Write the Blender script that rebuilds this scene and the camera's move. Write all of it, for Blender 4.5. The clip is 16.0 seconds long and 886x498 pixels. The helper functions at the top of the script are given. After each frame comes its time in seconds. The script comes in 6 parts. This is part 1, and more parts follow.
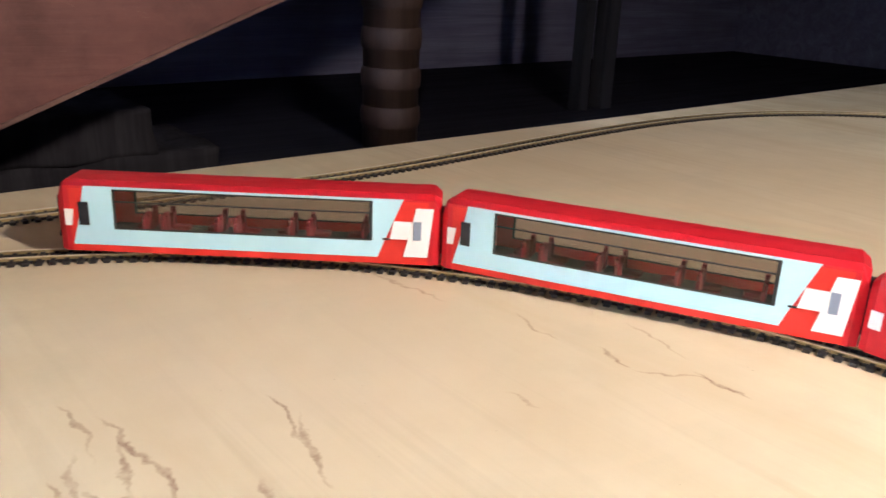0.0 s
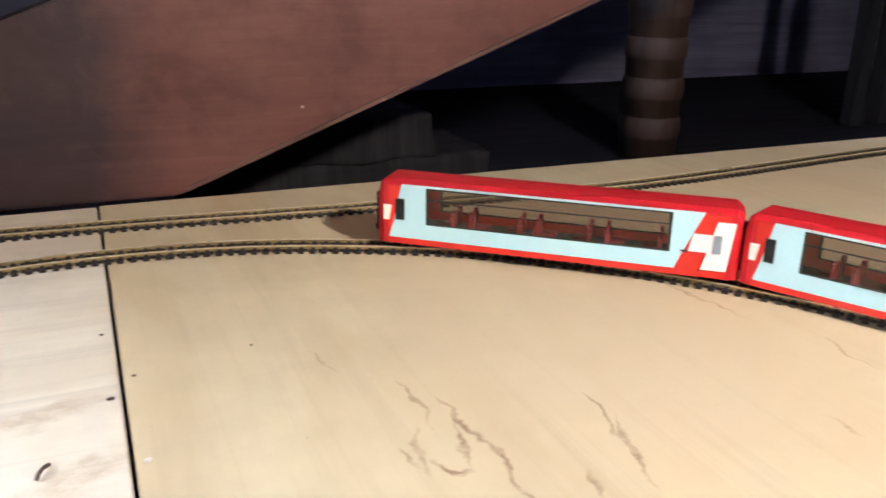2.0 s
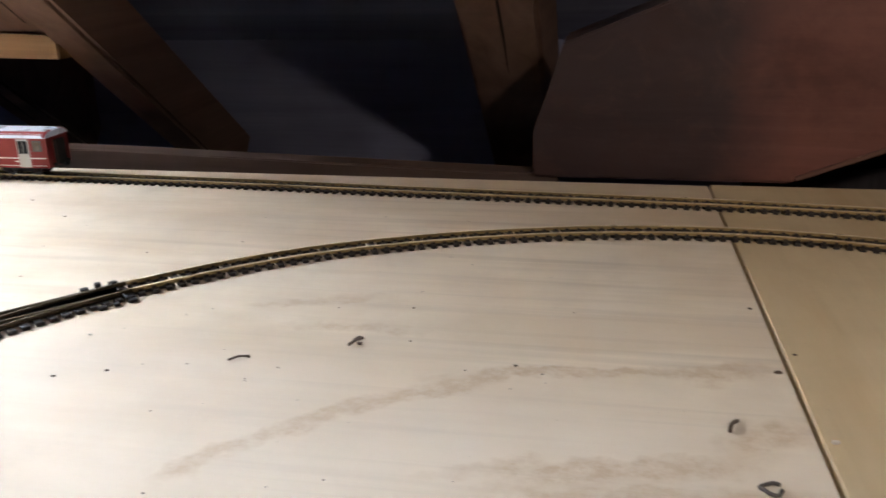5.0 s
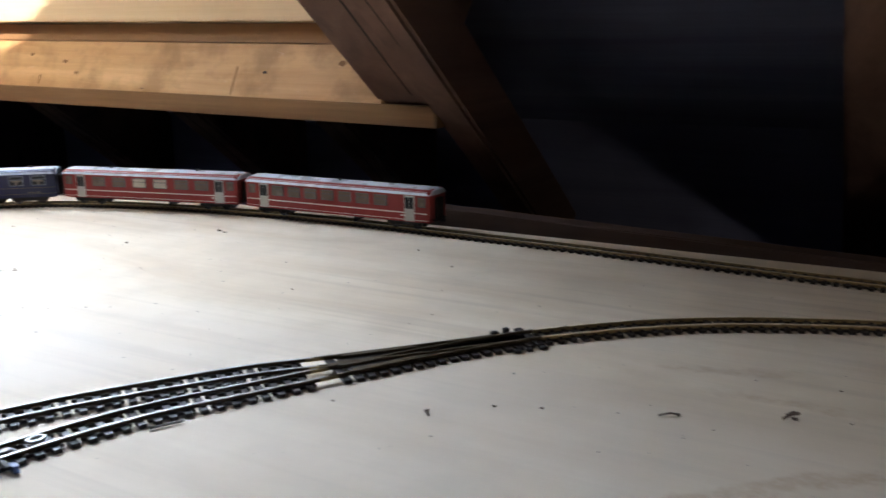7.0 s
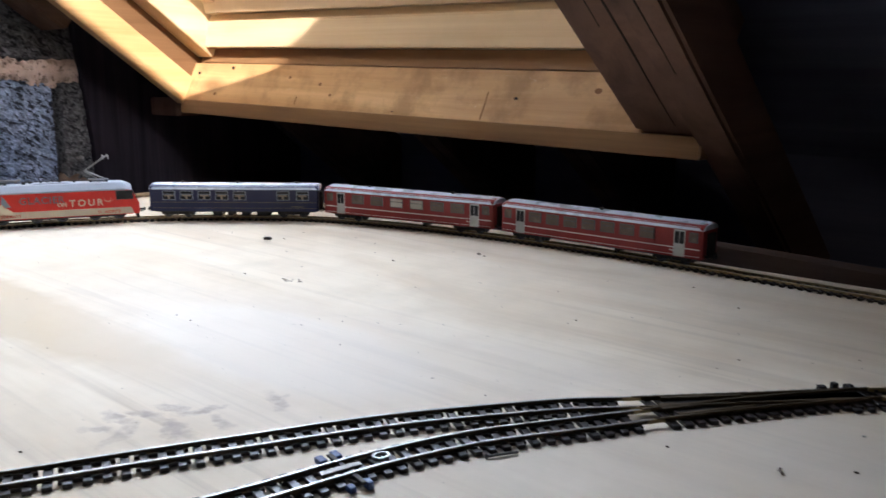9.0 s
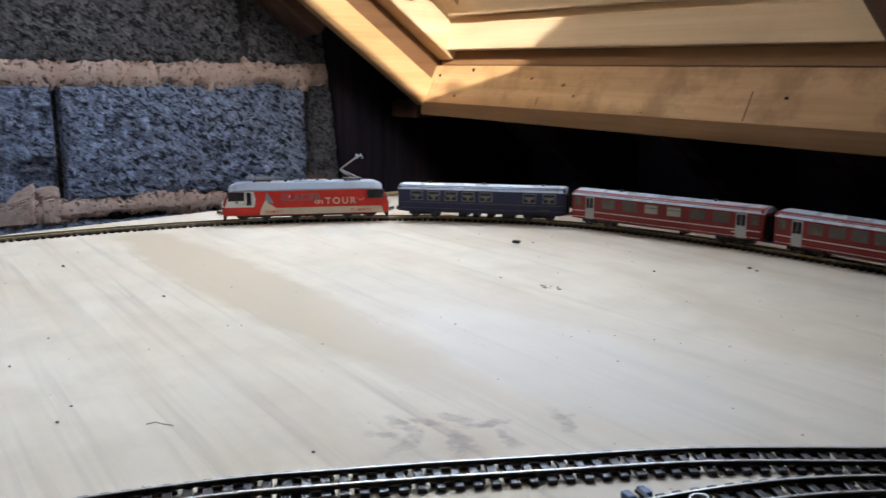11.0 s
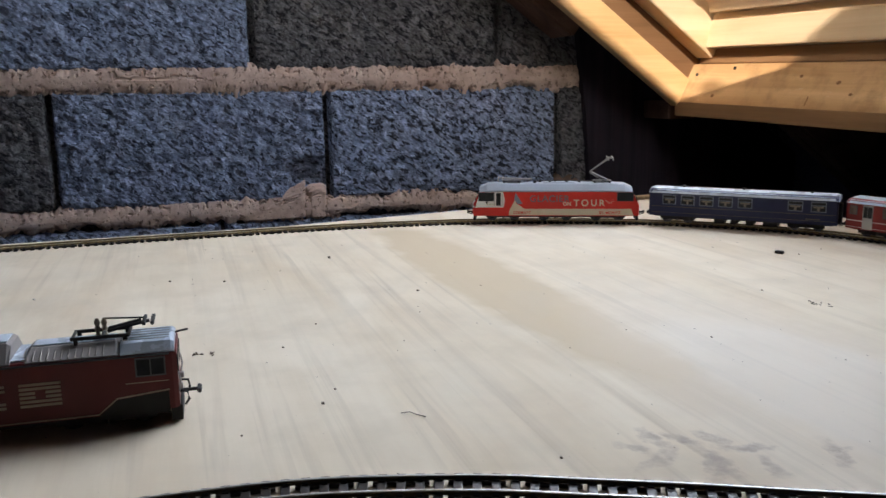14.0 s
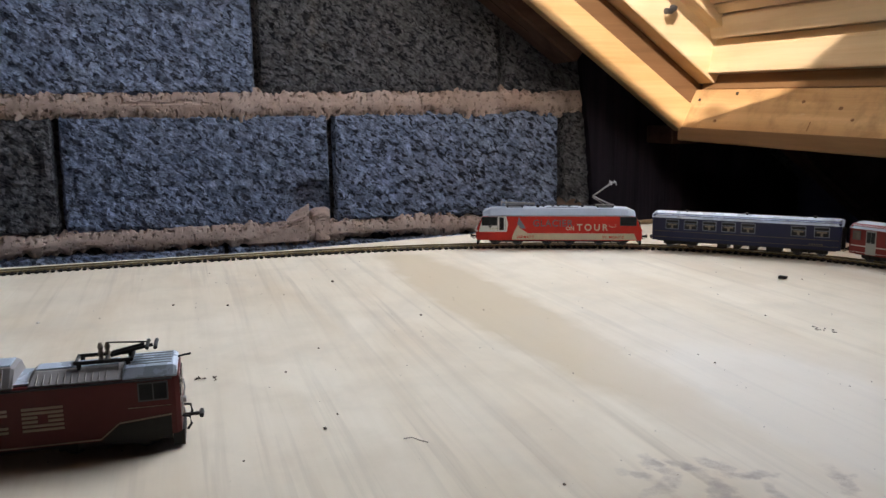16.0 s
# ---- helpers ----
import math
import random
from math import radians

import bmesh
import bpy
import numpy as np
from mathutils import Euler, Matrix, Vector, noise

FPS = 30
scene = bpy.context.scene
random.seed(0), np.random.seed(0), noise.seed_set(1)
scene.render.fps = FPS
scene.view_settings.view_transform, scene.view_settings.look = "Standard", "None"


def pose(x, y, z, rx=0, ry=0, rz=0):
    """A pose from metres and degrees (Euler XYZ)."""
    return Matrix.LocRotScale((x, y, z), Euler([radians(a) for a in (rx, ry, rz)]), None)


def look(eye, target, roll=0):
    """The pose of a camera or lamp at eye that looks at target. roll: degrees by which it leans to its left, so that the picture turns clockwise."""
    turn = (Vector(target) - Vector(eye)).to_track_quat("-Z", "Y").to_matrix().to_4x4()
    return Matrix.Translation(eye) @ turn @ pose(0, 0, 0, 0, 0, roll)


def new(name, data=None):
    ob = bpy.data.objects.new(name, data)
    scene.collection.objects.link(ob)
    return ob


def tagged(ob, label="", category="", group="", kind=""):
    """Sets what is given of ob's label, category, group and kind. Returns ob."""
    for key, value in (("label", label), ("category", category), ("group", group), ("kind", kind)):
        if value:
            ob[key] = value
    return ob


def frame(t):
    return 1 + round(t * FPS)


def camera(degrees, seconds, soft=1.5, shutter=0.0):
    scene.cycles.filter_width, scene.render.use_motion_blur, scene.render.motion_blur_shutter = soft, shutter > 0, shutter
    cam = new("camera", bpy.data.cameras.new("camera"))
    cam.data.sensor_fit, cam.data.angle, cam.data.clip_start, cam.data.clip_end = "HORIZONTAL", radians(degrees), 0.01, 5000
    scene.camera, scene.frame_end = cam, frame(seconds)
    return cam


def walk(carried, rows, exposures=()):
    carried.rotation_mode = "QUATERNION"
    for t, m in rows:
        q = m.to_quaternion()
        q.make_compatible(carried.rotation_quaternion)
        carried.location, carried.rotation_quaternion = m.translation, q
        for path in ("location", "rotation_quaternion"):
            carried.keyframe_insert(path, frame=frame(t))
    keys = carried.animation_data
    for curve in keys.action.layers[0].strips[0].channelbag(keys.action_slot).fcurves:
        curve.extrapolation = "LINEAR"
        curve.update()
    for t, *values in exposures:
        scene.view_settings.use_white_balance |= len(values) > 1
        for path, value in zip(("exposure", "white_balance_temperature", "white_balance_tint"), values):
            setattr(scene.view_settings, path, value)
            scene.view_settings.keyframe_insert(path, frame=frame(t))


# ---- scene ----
cam = camera(55.9, 16.0, 1.5, 0.4)
PATH = [
    (0, (0.228, 0.067, 0.166), (1.435, 1.522, -0.487), 2.4),
    (0.5, (0.22, 0.069, 0.165), (1.326, 1.6, -0.492), 2.1),
    (1, (0.211, 0.07, 0.169), (1.203, 1.672, -0.501), 1.7),
    (1.5, (0.199, 0.074, 0.169), (1.09, 1.737, -0.497), 1.5),
    (2, (0.186, 0.075, 0.169), (0.941, 1.809, -0.483), 1.0),
    (2.5, (0.173, 0.077, 0.169), (0.765, 1.873, -0.484), 0.6),
    (3, (0.161, 0.081, 0.168), (0.608, 1.911, -0.503), 0.2),
    (3.5, (0.147, 0.084, 0.165), (0.396, 1.948, -0.516), -0.1),
    (4, (0.133, 0.084, 0.165), (0.174, 1.952, -0.548), -0.6),
    (4.5, (0.12, 0.081, 0.167), (-0.051, 1.946, -0.536), -1.0),
    (7, (0.033, 0.037, 0.156), (-0.906, 1.741, -0.305), -0.4),
    (7.5, (0.014, 0.027, 0.156), (-1.068, 1.654, -0.27), -0.0),
    (8, (0.003, 0.02, 0.155), (-1.128, 1.624, -0.226), 0.5),
    (8.5, (-0.021, 0.017, 0.153), (-1.227, 1.553, -0.278), 0.5),
    (9, (-0.036, 0.009, 0.154), (-1.329, 1.482, -0.243), 0.5),
    (11.5, (-0.094, 0.0, 0.148), (-1.798, 0.969, -0.25), -0.3),
    (12, (-0.095, -0.001, 0.148), (-1.874, 0.824, -0.241), -0.6),
    (12.5, (-0.094, -0.002, 0.147), (-1.911, 0.75, -0.217), -0.6),
    (13, (-0.094, -0.002, 0.147), (-1.923, 0.722, -0.218), -0.6),
    (13.5, (-0.095, -0.003, 0.148), (-1.942, 0.669, -0.223), -0.7),
    (14, (-0.096, -0.003, 0.148), (-1.966, 0.592, -0.233), -0.8),
    (14.5, (-0.096, -0.002, 0.148), (-1.979, 0.569, -0.214), -0.7),
    (15, (-0.098, -0.001, 0.149), (-1.965, 0.586, -0.262), -0.7),
    (15.5, (-0.096, -0.002, 0.148), (-1.973, 0.589, -0.208), -0.7),
    (16, (-0.095, -0.003, 0.149), (-1.978, 0.588, -0.177), -0.7),
]
EXPOSURE = [(0, 3.78, 5900, 15), (1.5, 3.98, 5900, 12), (3, 3.85, 6000, 13), (4.5, 3.04, 6750, 16), (7, 1.26, 6200, 14), (9, 0.82, 6150, 16), (11.5, 0.38, 6200, 14), (16, 0.24, 6650, 16)]
walk(cam, [(t, look(eye, target, roll)) for t, eye, target, roll in PATH], EXPOSURE)

# ---- light ----
world = bpy.data.worlds.new("sky")
scene.world = world
world.use_nodes = True
wn = world.node_tree
sky = wn.nodes.new("ShaderNodeTexSky")
sky.sky_type, sky.sun_disc = "NISHITA", False
SUN_TRAVEL = Vector((-1.30, 1.0, -1.12)).normalized()
sky.sun_elevation = math.asin(-SUN_TRAVEL.z)
sky.sun_rotation = math.atan2(-SUN_TRAVEL.x, -SUN_TRAVEL.y)
wn.nodes["Background"].inputs["Strength"].default_value = 0.15
wn.links.new(sky.outputs["Color"], wn.nodes["Background"].inputs["Color"])


def lamp(name, kind, energy, colour, m, size=0.0, size_y=0.0):
    data = bpy.data.lights.new(name, kind)
    data.energy, data.color = energy, colour
    if kind == "AREA":
        data.shape, data.size, data.size_y = "RECTANGLE", size, size_y
    elif kind == "SUN":
        data.angle = size
    else:
        data.shadow_soft_size = size
    ob = new(name, data)
    ob.matrix_world = m
    return ob


SLOPE = radians(36.3)
CS, SN, TN = math.cos(SLOPE), math.sin(SLOPE), math.tan(SLOPE)
LEDGE_Y, LEDGE_Z = 0.785, 0.108


def roof_z(y):
    """Height of the rafters' undersides."""
    return LEDGE_Z + (LEDGE_Y - y) * TN


lamp("sun", "SUN", 5.0, (1.0, 0.93, 0.82), look((0, 0, 3), Vector((0, 0, 3)) + SUN_TRAVEL), radians(0.5))
# skylight falling in through the roof window
WIN_Y, WIN_LIFT = 0.56, 0.80
WIN_C = Vector((-1.58, WIN_Y + WIN_LIFT * SN, roof_z(WIN_Y) + WIN_LIFT * CS))
lamp("window_daylight", "AREA", 47.0, (0.77, 0.89, 1.0), look(WIN_C, WIN_C + Vector((0.25, -SN, -CS))), 1.9, 1.0)
# unseen reflector lamp assumed over the right half of the layout, behind the camera
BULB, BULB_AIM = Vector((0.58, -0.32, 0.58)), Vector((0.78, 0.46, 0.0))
spot = lamp("unseen_reflector_light", "SPOT", 3.5, (1.0, 0.90, 0.76), look(BULB, BULB_AIM), 0.03)
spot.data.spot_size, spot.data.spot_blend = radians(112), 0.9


# ---- materials ----
class Shader:
    """A small wrapper round one node material."""

    def __init__(self, name):
        self.mat = bpy.data.materials.new(name)
        self.mat.use_nodes = True
        self.tree = self.mat.node_tree
        self.bsdf = self.tree.nodes["Principled BSDF"]
        self.pos = self.tree.nodes.new("ShaderNodeTexCoord").outputs["Object"]

    def link(self, a, b):
        self.tree.links.new(a, b)

    def node(self, kind, **values):
        n = self.tree.nodes.new(kind)
        for k, v in values.items():
            n.inputs[k].default_value = v
        return n

    def mapped(self, loc=(0, 0, 0), rot=(0, 0, 0), scale=(1, 1, 1), kind="POINT", source=None):
        n = self.tree.nodes.new("ShaderNodeMapping")
        n.vector_type = kind
        n.inputs["Location"].default_value = loc
        n.inputs["Rotation"].default_value = rot
        n.inputs["Scale"].default_value = scale
        self.link(source or self.pos, n.inputs["Vector"])
        return n.outputs["Vector"]

    def noise(self, scale, detail=4.0, rough=0.55, vec=None, distort=0.0):
        n = self.node("ShaderNodeTexNoise", Scale=scale, Detail=detail, Roughness=rough, Distortion=distort)
        self.link(vec or self.pos, n.inputs["Vector"])
        return n.outputs["Fac"]

    def voronoi(self, scale, vec=None, out="Distance"):
        n = self.node("ShaderNodeTexVoronoi", Scale=scale)
        self.link(vec or self.pos, n.inputs["Vector"])
        return n.outputs[out]

    def ramp(self, fac, stops):
        n = self.tree.nodes.new("ShaderNodeValToRGB")
        while len(n.color_ramp.elements) < len(stops):
            n.color_ramp.elements.new(0.5)
        for el, (at, col) in zip(n.color_ramp.elements, stops):
            el.position = at
            el.color = (*col, 1) if isinstance(col, tuple) else (col, col, col, 1)
        self.link(fac, n.inputs["Fac"])
        return n.outputs["Color"]

    def mix(self, fac, a, b, mode="MIX"):
        n = self.tree.nodes.new("ShaderNodeMix")
        n.data_type, n.blend_type = "RGBA", mode
        for sock, v in ((n.inputs[0], fac), (n.inputs[6], a), (n.inputs[7], b)):
            if isinstance(v, (int, float)):
                sock.default_value = v if sock == n.inputs[0] else (v, v, v, 1)
            elif isinstance(v, tuple):
                sock.default_value = (*v, 1)
            else:
                self.link(v, sock)
        return n.outputs[2]

    def math(self, op, a, b=0.5):
        n = self.tree.nodes.new("ShaderNodeMath")
        n.operation = op
        for sock, v in zip(n.inputs, (a, b)):
            if isinstance(v, (int, float)):
                sock.default_value = v
            else:
                self.link(v, sock)
        return n.outputs[0]

    def ellipse(self, centre, size, turn=0.0, wobble=0.35):
        """A soft oval patch with a ragged outline on the board."""
        v = self.mapped((centre[0], centre[1], 0), (0, 0, radians(turn)), (size[0], size[1], 1), "TEXTURE")
        g = self.tree.nodes.new("ShaderNodeTexGradient")
        g.gradient_type = "SPHERICAL"
        self.link(v, g.inputs["Vector"])
        w = self.math("MULTIPLY", self.math("SUBTRACT", self.noise(22, 3), 0.5), wobble * 2)
        return self.ramp(self.math("ADD", g.outputs["Fac"], self.math("MULTIPLY", w, g.outputs["Fac"])), [(0.05, 0.0), (0.55, 1.0)])

    def bump(self, height, strength, distance):
        n = self.node("ShaderNodeBump", Strength=strength, Distance=distance)
        self.link(height, n.inputs["Height"])
        self.link(n.outputs["Normal"], self.bsdf.inputs["Normal"])

    def done(self, colour, rough=0.5, metal=0.0, **extra):
        for key, v in (("Base Color", colour), ("Roughness", rough), ("Metallic", metal)):
            if isinstance(v, tuple):
                self.bsdf.inputs[key].default_value = (*v, 1)
            elif isinstance(v, (int, float)):
                self.bsdf.inputs[key].default_value = v
            else:
                self.link(v, self.bsdf.inputs[key])
        for key, v in extra.items():
            self.bsdf.inputs[key.replace("_", " ")].default_value = v
        return self.mat


def paint(name, colour, rough=0.35, metal=0.0, wear=0.12, scale=160.0):
    """Thin model paint: slight tone shifts, dust and fine relief."""
    s = Shader(name)
    dust = s.ramp(s.noise(scale * 0.25, 5), [(0.35, 0.0), (0.75, 1.0)])
    tone = s.mix(s.noise(scale, 3), tuple(c * (1 - wear) for c in colour), tuple(min(1, c * (1 + wear)) for c in colour))
    col = s.mix(s.math("MULTIPLY", dust, 0.018), tone, (0.42, 0.38, 0.33))
    s.bump(s.noise(scale * 6, 2), 0.08, 0.0004)
    return s.done(col, s.ramp(dust, [(0, rough), (1, min(1, rough + 0.2))]), metal, Specular_IOR_Level=0.3)


def old_timber(name, dark, light, axis=0, rough=0.8, knots=True, ring=1.0, gloss=0.25, lines=0.30, scuff=0.0):
    """Sawn softwood: grain along one axis, knots, dirt."""
    s = Shader(name)
    sc = [34.0, 34.0, 34.0]
    sc[axis] = 1.6
    v = s.mapped(scale=tuple(sc))
    g1 = s.noise(1.0 * ring, 6, 0.6, v, 0.7)
    fine = [260.0, 260.0, 260.0]
    fine[axis] = 6.0
    g2 = s.noise(1.0, 3, 0.6, s.mapped(scale=tuple(fine)))
    col = s.ramp(g1, [(0.30, dark), (0.50, tuple((a + b) / 2 for a, b in zip(dark, light))), (0.70, light)])
    col = s.mix(s.math("MULTIPLY", s.ramp(g2, [(0.35, 1.0), (0.6, 0.0)]), lines), col, tuple(c * 0.6 for c in dark))
    dirt = s.ramp(s.noise(7, 5), [(0.48, 0.0), (0.75, 1.0)])
    col = s.mix(s.math("MULTIPLY", dirt, 0.35), col, tuple(c * 0.55 for c in dark))
    if knots:
        kv = [9.0, 9.0, 9.0]
        kv[axis] = 3.5
        k = s.ramp(s.voronoi(1.0, s.mapped(scale=tuple(kv))), [(0.05, 1.0), (0.16, 0.0)])
        col = s.mix(s.math("MULTIPLY", k, 0.7), col, tuple(c * 0.4 for c in dark))
    if scuff > 0:
        marks = s.ramp(s.noise(1.0, 5, 0.7, s.mapped(rot=(0, radians(35), 0), scale=(60.0, 60.0, 190.0)), 1.5), [(0.64, 0.0), (0.70, 1.0)])
        col = s.mix(s.math("MULTIPLY", marks, scuff), col, tuple(min(1.0, c * 3.2 + 0.05) for c in light))
        blot = s.ramp(s.noise(16, 5, 0.65), [(0.46, 0.0), (0.62, 1.0)])
        col = s.mix(s.math("MULTIPLY", blot, 0.45), col, tuple(c * 0.45 for c in dark))
    s.bump(s.math("ADD", g1, s.math("MULTIPLY", g2, 0.6 * lines / 0.3)), 0.35, 0.002)
    return s.done(col, rough, 0.0, Specular_IOR_Level=gloss)


def plywood(name, axis, tint, strokes, patches, lines, stroke_width=1.15, fray_by=0.012):
    """Sanded birch plywood: soft clouds, faint long grain, mineral strokes and old stains on the board.
    strokes are (centre, half length, turn, half width, colour, strength); patches (centre, size, turn, colour, strength);
    lines is the strength of the long dark grain lines."""
    s = Shader(name)
    a, b, c = [15.0] * 3, [210.0] * 3, [95.0] * 3
    a[axis], b[axis], c[axis] = 3.6, 9.0, 2.2
    g1 = s.noise(1.0, 5, 0.55, s.mapped(scale=tuple(a)), 0.8)
    g2 = s.noise(1.0, 4, 0.6, s.mapped(scale=tuple(b)))
    g3 = s.noise(1.0, 5, 0.6, s.mapped(scale=tuple(c)), 0.5)
    cloud, mottle = s.noise(3.0, 4, 0.6), s.noise(24, 4, 0.6)

    def tone(r, g, bl):
        return (r * tint[0], g * tint[1], bl * tint[2])

    col = s.ramp(g1, [(0.28, tone(0.585, 0.490, 0.385)), (0.50, tone(0.660, 0.580, 0.480)), (0.72, tone(0.710, 0.640, 0.550))])
    col = s.mix(s.math("MULTIPLY", s.ramp(mottle, [(0.45, 0.0), (0.72, 1.0)]), 0.42), col, tone(0.52, 0.45, 0.37))
    col = s.mix(s.math("MULTIPLY", s.ramp(cloud, [(0.45, 0.0), (0.75, 1.0)]), 0.32), col, tone(0.54, 0.45, 0.34))
    col = s.mix(s.math("MULTIPLY", s.ramp(g2, [(0.30, 1.0), (0.55, 0.0)]), 0.07), col, (0.40, 0.28, 0.17))
    col = s.mix(s.math("MULTIPLY", s.math("MULTIPLY", s.ramp(g3, [(0.52, 0.0), (0.66, 1.0)]), s.ramp(s.noise(2.6, 3), [(0.42, 0.15), (0.62, 1.0)])), lines), col, tone(0.36, 0.30, 0.25))
    warp = s.node("ShaderNodeTexNoise", Scale=30.0, Detail=2.5, Roughness=0.5)
    s.link(s.pos, warp.inputs["Vector"])
    shift = s.tree.nodes.new("ShaderNodeVectorMath")
    shift.operation = "MULTIPLY_ADD"
    s.link(warp.outputs["Color"], shift.inputs[0])
    shift.inputs[1].default_value = (0.024, 0.024, 0.0)
    s.link(s.pos, shift.inputs[2])
    moved = s.mapped(loc=(-0.012, -0.012, 0), source=shift.outputs[0])
    fray = s.node("ShaderNodeTexNoise", Scale=130.0, Detail=3.0, Roughness=0.6)
    s.link(s.pos, fray.inputs["Vector"])
    shift = s.tree.nodes.new("ShaderNodeVectorMath")
    shift.operation = "MULTIPLY_ADD"
    s.link(fray.outputs["Color"], shift.inputs[0])
    shift.inputs[1].default_value = (fray_by, fray_by, 0.0)
    s.link(moved, shift.inputs[2])
    frayed = s.mapped(loc=(-fray_by / 2, -fray_by / 2, 0), source=shift.outputs[0])
    worn = s.ramp(s.noise(110, 5, 0.7), [(0.30, 0.1), (0.62, 1.0)])

    def oval(centre, size, turn, edge, source=None):
        v = s.mapped((centre[0], centre[1], 0), (0, 0, radians(turn)), (size[0], size[1], 1), "TEXTURE", source)
        g = s.tree.nodes.new("ShaderNodeTexGradient")
        g.gradient_type = "SPHERICAL"
        s.link(v, g.inputs["Vector"])
        return s.ramp(g.outputs["Fac"], [(0.02, 0.0), (edge, 1.0)])

    for centre, size, turn, colour, power in patches:
        col = s.mix(s.math("MULTIPLY", oval(centre, size, turn, 0.28, moved), power), col, colour)
    for centre, half, turn, width, colour, power in strokes:
        m = s.math("MULTIPLY", oval(centre, (half * 1.45, width * stroke_width), turn, 0.55, frayed), worn)
        col = s.mix(s.math("MULTIPLY", m, power), col, colour)
    specks = s.ramp(s.voronoi(46.0), [(0.012, 1.0), (0.020, 0.0)])
    col = s.mix(s.math("MULTIPLY", specks, 0.5), col, (0.12, 0.09, 0.07))
    dust = s.ramp(s.voronoi(120.0), [(0.020, 1.0), (0.034, 0.0)])
    col = s.mix(s.math("MULTIPLY", s.math("MULTIPLY", dust, s.ramp(cloud, [(0.42, 0.0), (0.52, 1.0)])), 0.55), col, (0.17, 0.14, 0.11))
    grime = s.ramp(s.noise(1.0, 5, 0.65, s.mapped(scale=(7.0, 11.0, 1.0)), 0.8), [(0.50, 0.0), (0.70, 1.0)])
    col = s.mix(s.math("MULTIPLY", grime, 0.22), col, tone(0.47, 0.44, 0.40))
    s.bump(s.math("ADD", g2, s.math("MULTIPLY", mottle, 0.4)), 0.12, 0.0005)
    return s.done(col, s.ramp(s.noise(9, 4), [(0.3, 0.70), (0.7, 0.86)]), 0.0, Specular_IOR_Level=0.12)


BROWN, TAN, GREY_MARK = (0.265, 0.165, 0.105), (0.45, 0.335, 0.225), (0.33, 0.275, 0.245)
BAND = (0.53, 0.43, 0.305)
M_PLY_LEFT = plywood(
    "birch_plywood_long_grain", 0, (1.0, 0.985, 0.935),
    [((-0.382, 0.170), 0.006, 20, 0.0042, GREY_MARK, 0.7), ((-0.388, 0.181), 0.010, 4, 0.0042, GREY_MARK, 0.8), ((-0.382, 0.193), 0.009, 27, 0.0042, GREY_MARK, 0.8),
     ((-0.369, 0.176), 0.010, 125, 0.005, GREY_MARK, 0.7), ((-0.378, 0.206), 0.010, 9, 0.0042, GREY_MARK, 0.7), ((-0.366, 0.214), 0.011, 72, 0.0042, GREY_MARK, 0.8),
     ((-0.357, 0.192), 0.013, -15, 0.0042, GREY_MARK, 0.8), ((-0.348, 0.209), 0.008, -13, 0.0042, GREY_MARK, 0.7), ((-0.350, 0.247), 0.014, -22, 0.0042, GREY_MARK, 0.75),
     ((0.100, 0.386), 0.046, 10, 0.0061, TAN, 0.76), ((-0.022, 0.310), 0.022, 51, 0.0068, TAN, 0.64), ((0.010, 0.341), 0.026, 38, 0.0068, TAN, 0.72),
     ((0.113, 0.321), 0.050, 11, 0.0085, TAN, 0.76), ((0.172, 0.348), 0.018, 32, 0.0102, TAN, 0.72), ((0.161, 0.399), 0.022, 17, 0.0085, TAN, 0.72),
     ((-0.029, 0.447), 0.032, 19, 0.0051, TAN, 0.48), ((-0.002, 0.419), 0.030, 0, 0.0051, TAN, 0.56), ((0.050, 0.368), 0.028, 26, 0.0068, TAN, 0.68), ((0.129, 0.308), 0.05, 6, 0.0068, TAN, 0.64)],
    [((-0.690, 0.221), (0.34, 0.042), 2, BAND, 0.92), ((-0.20, 0.30), (0.5, 0.12), 0, (0.68, 0.61, 0.53), 0.4), ((-0.42, 0.30), (0.14, 0.06), 0, (0.69, 0.64, 0.58), 0.4),
     ((0.11, 0.43), (0.10, 0.022), 4, (0.55, 0.45, 0.33), 0.5)], 0.40)
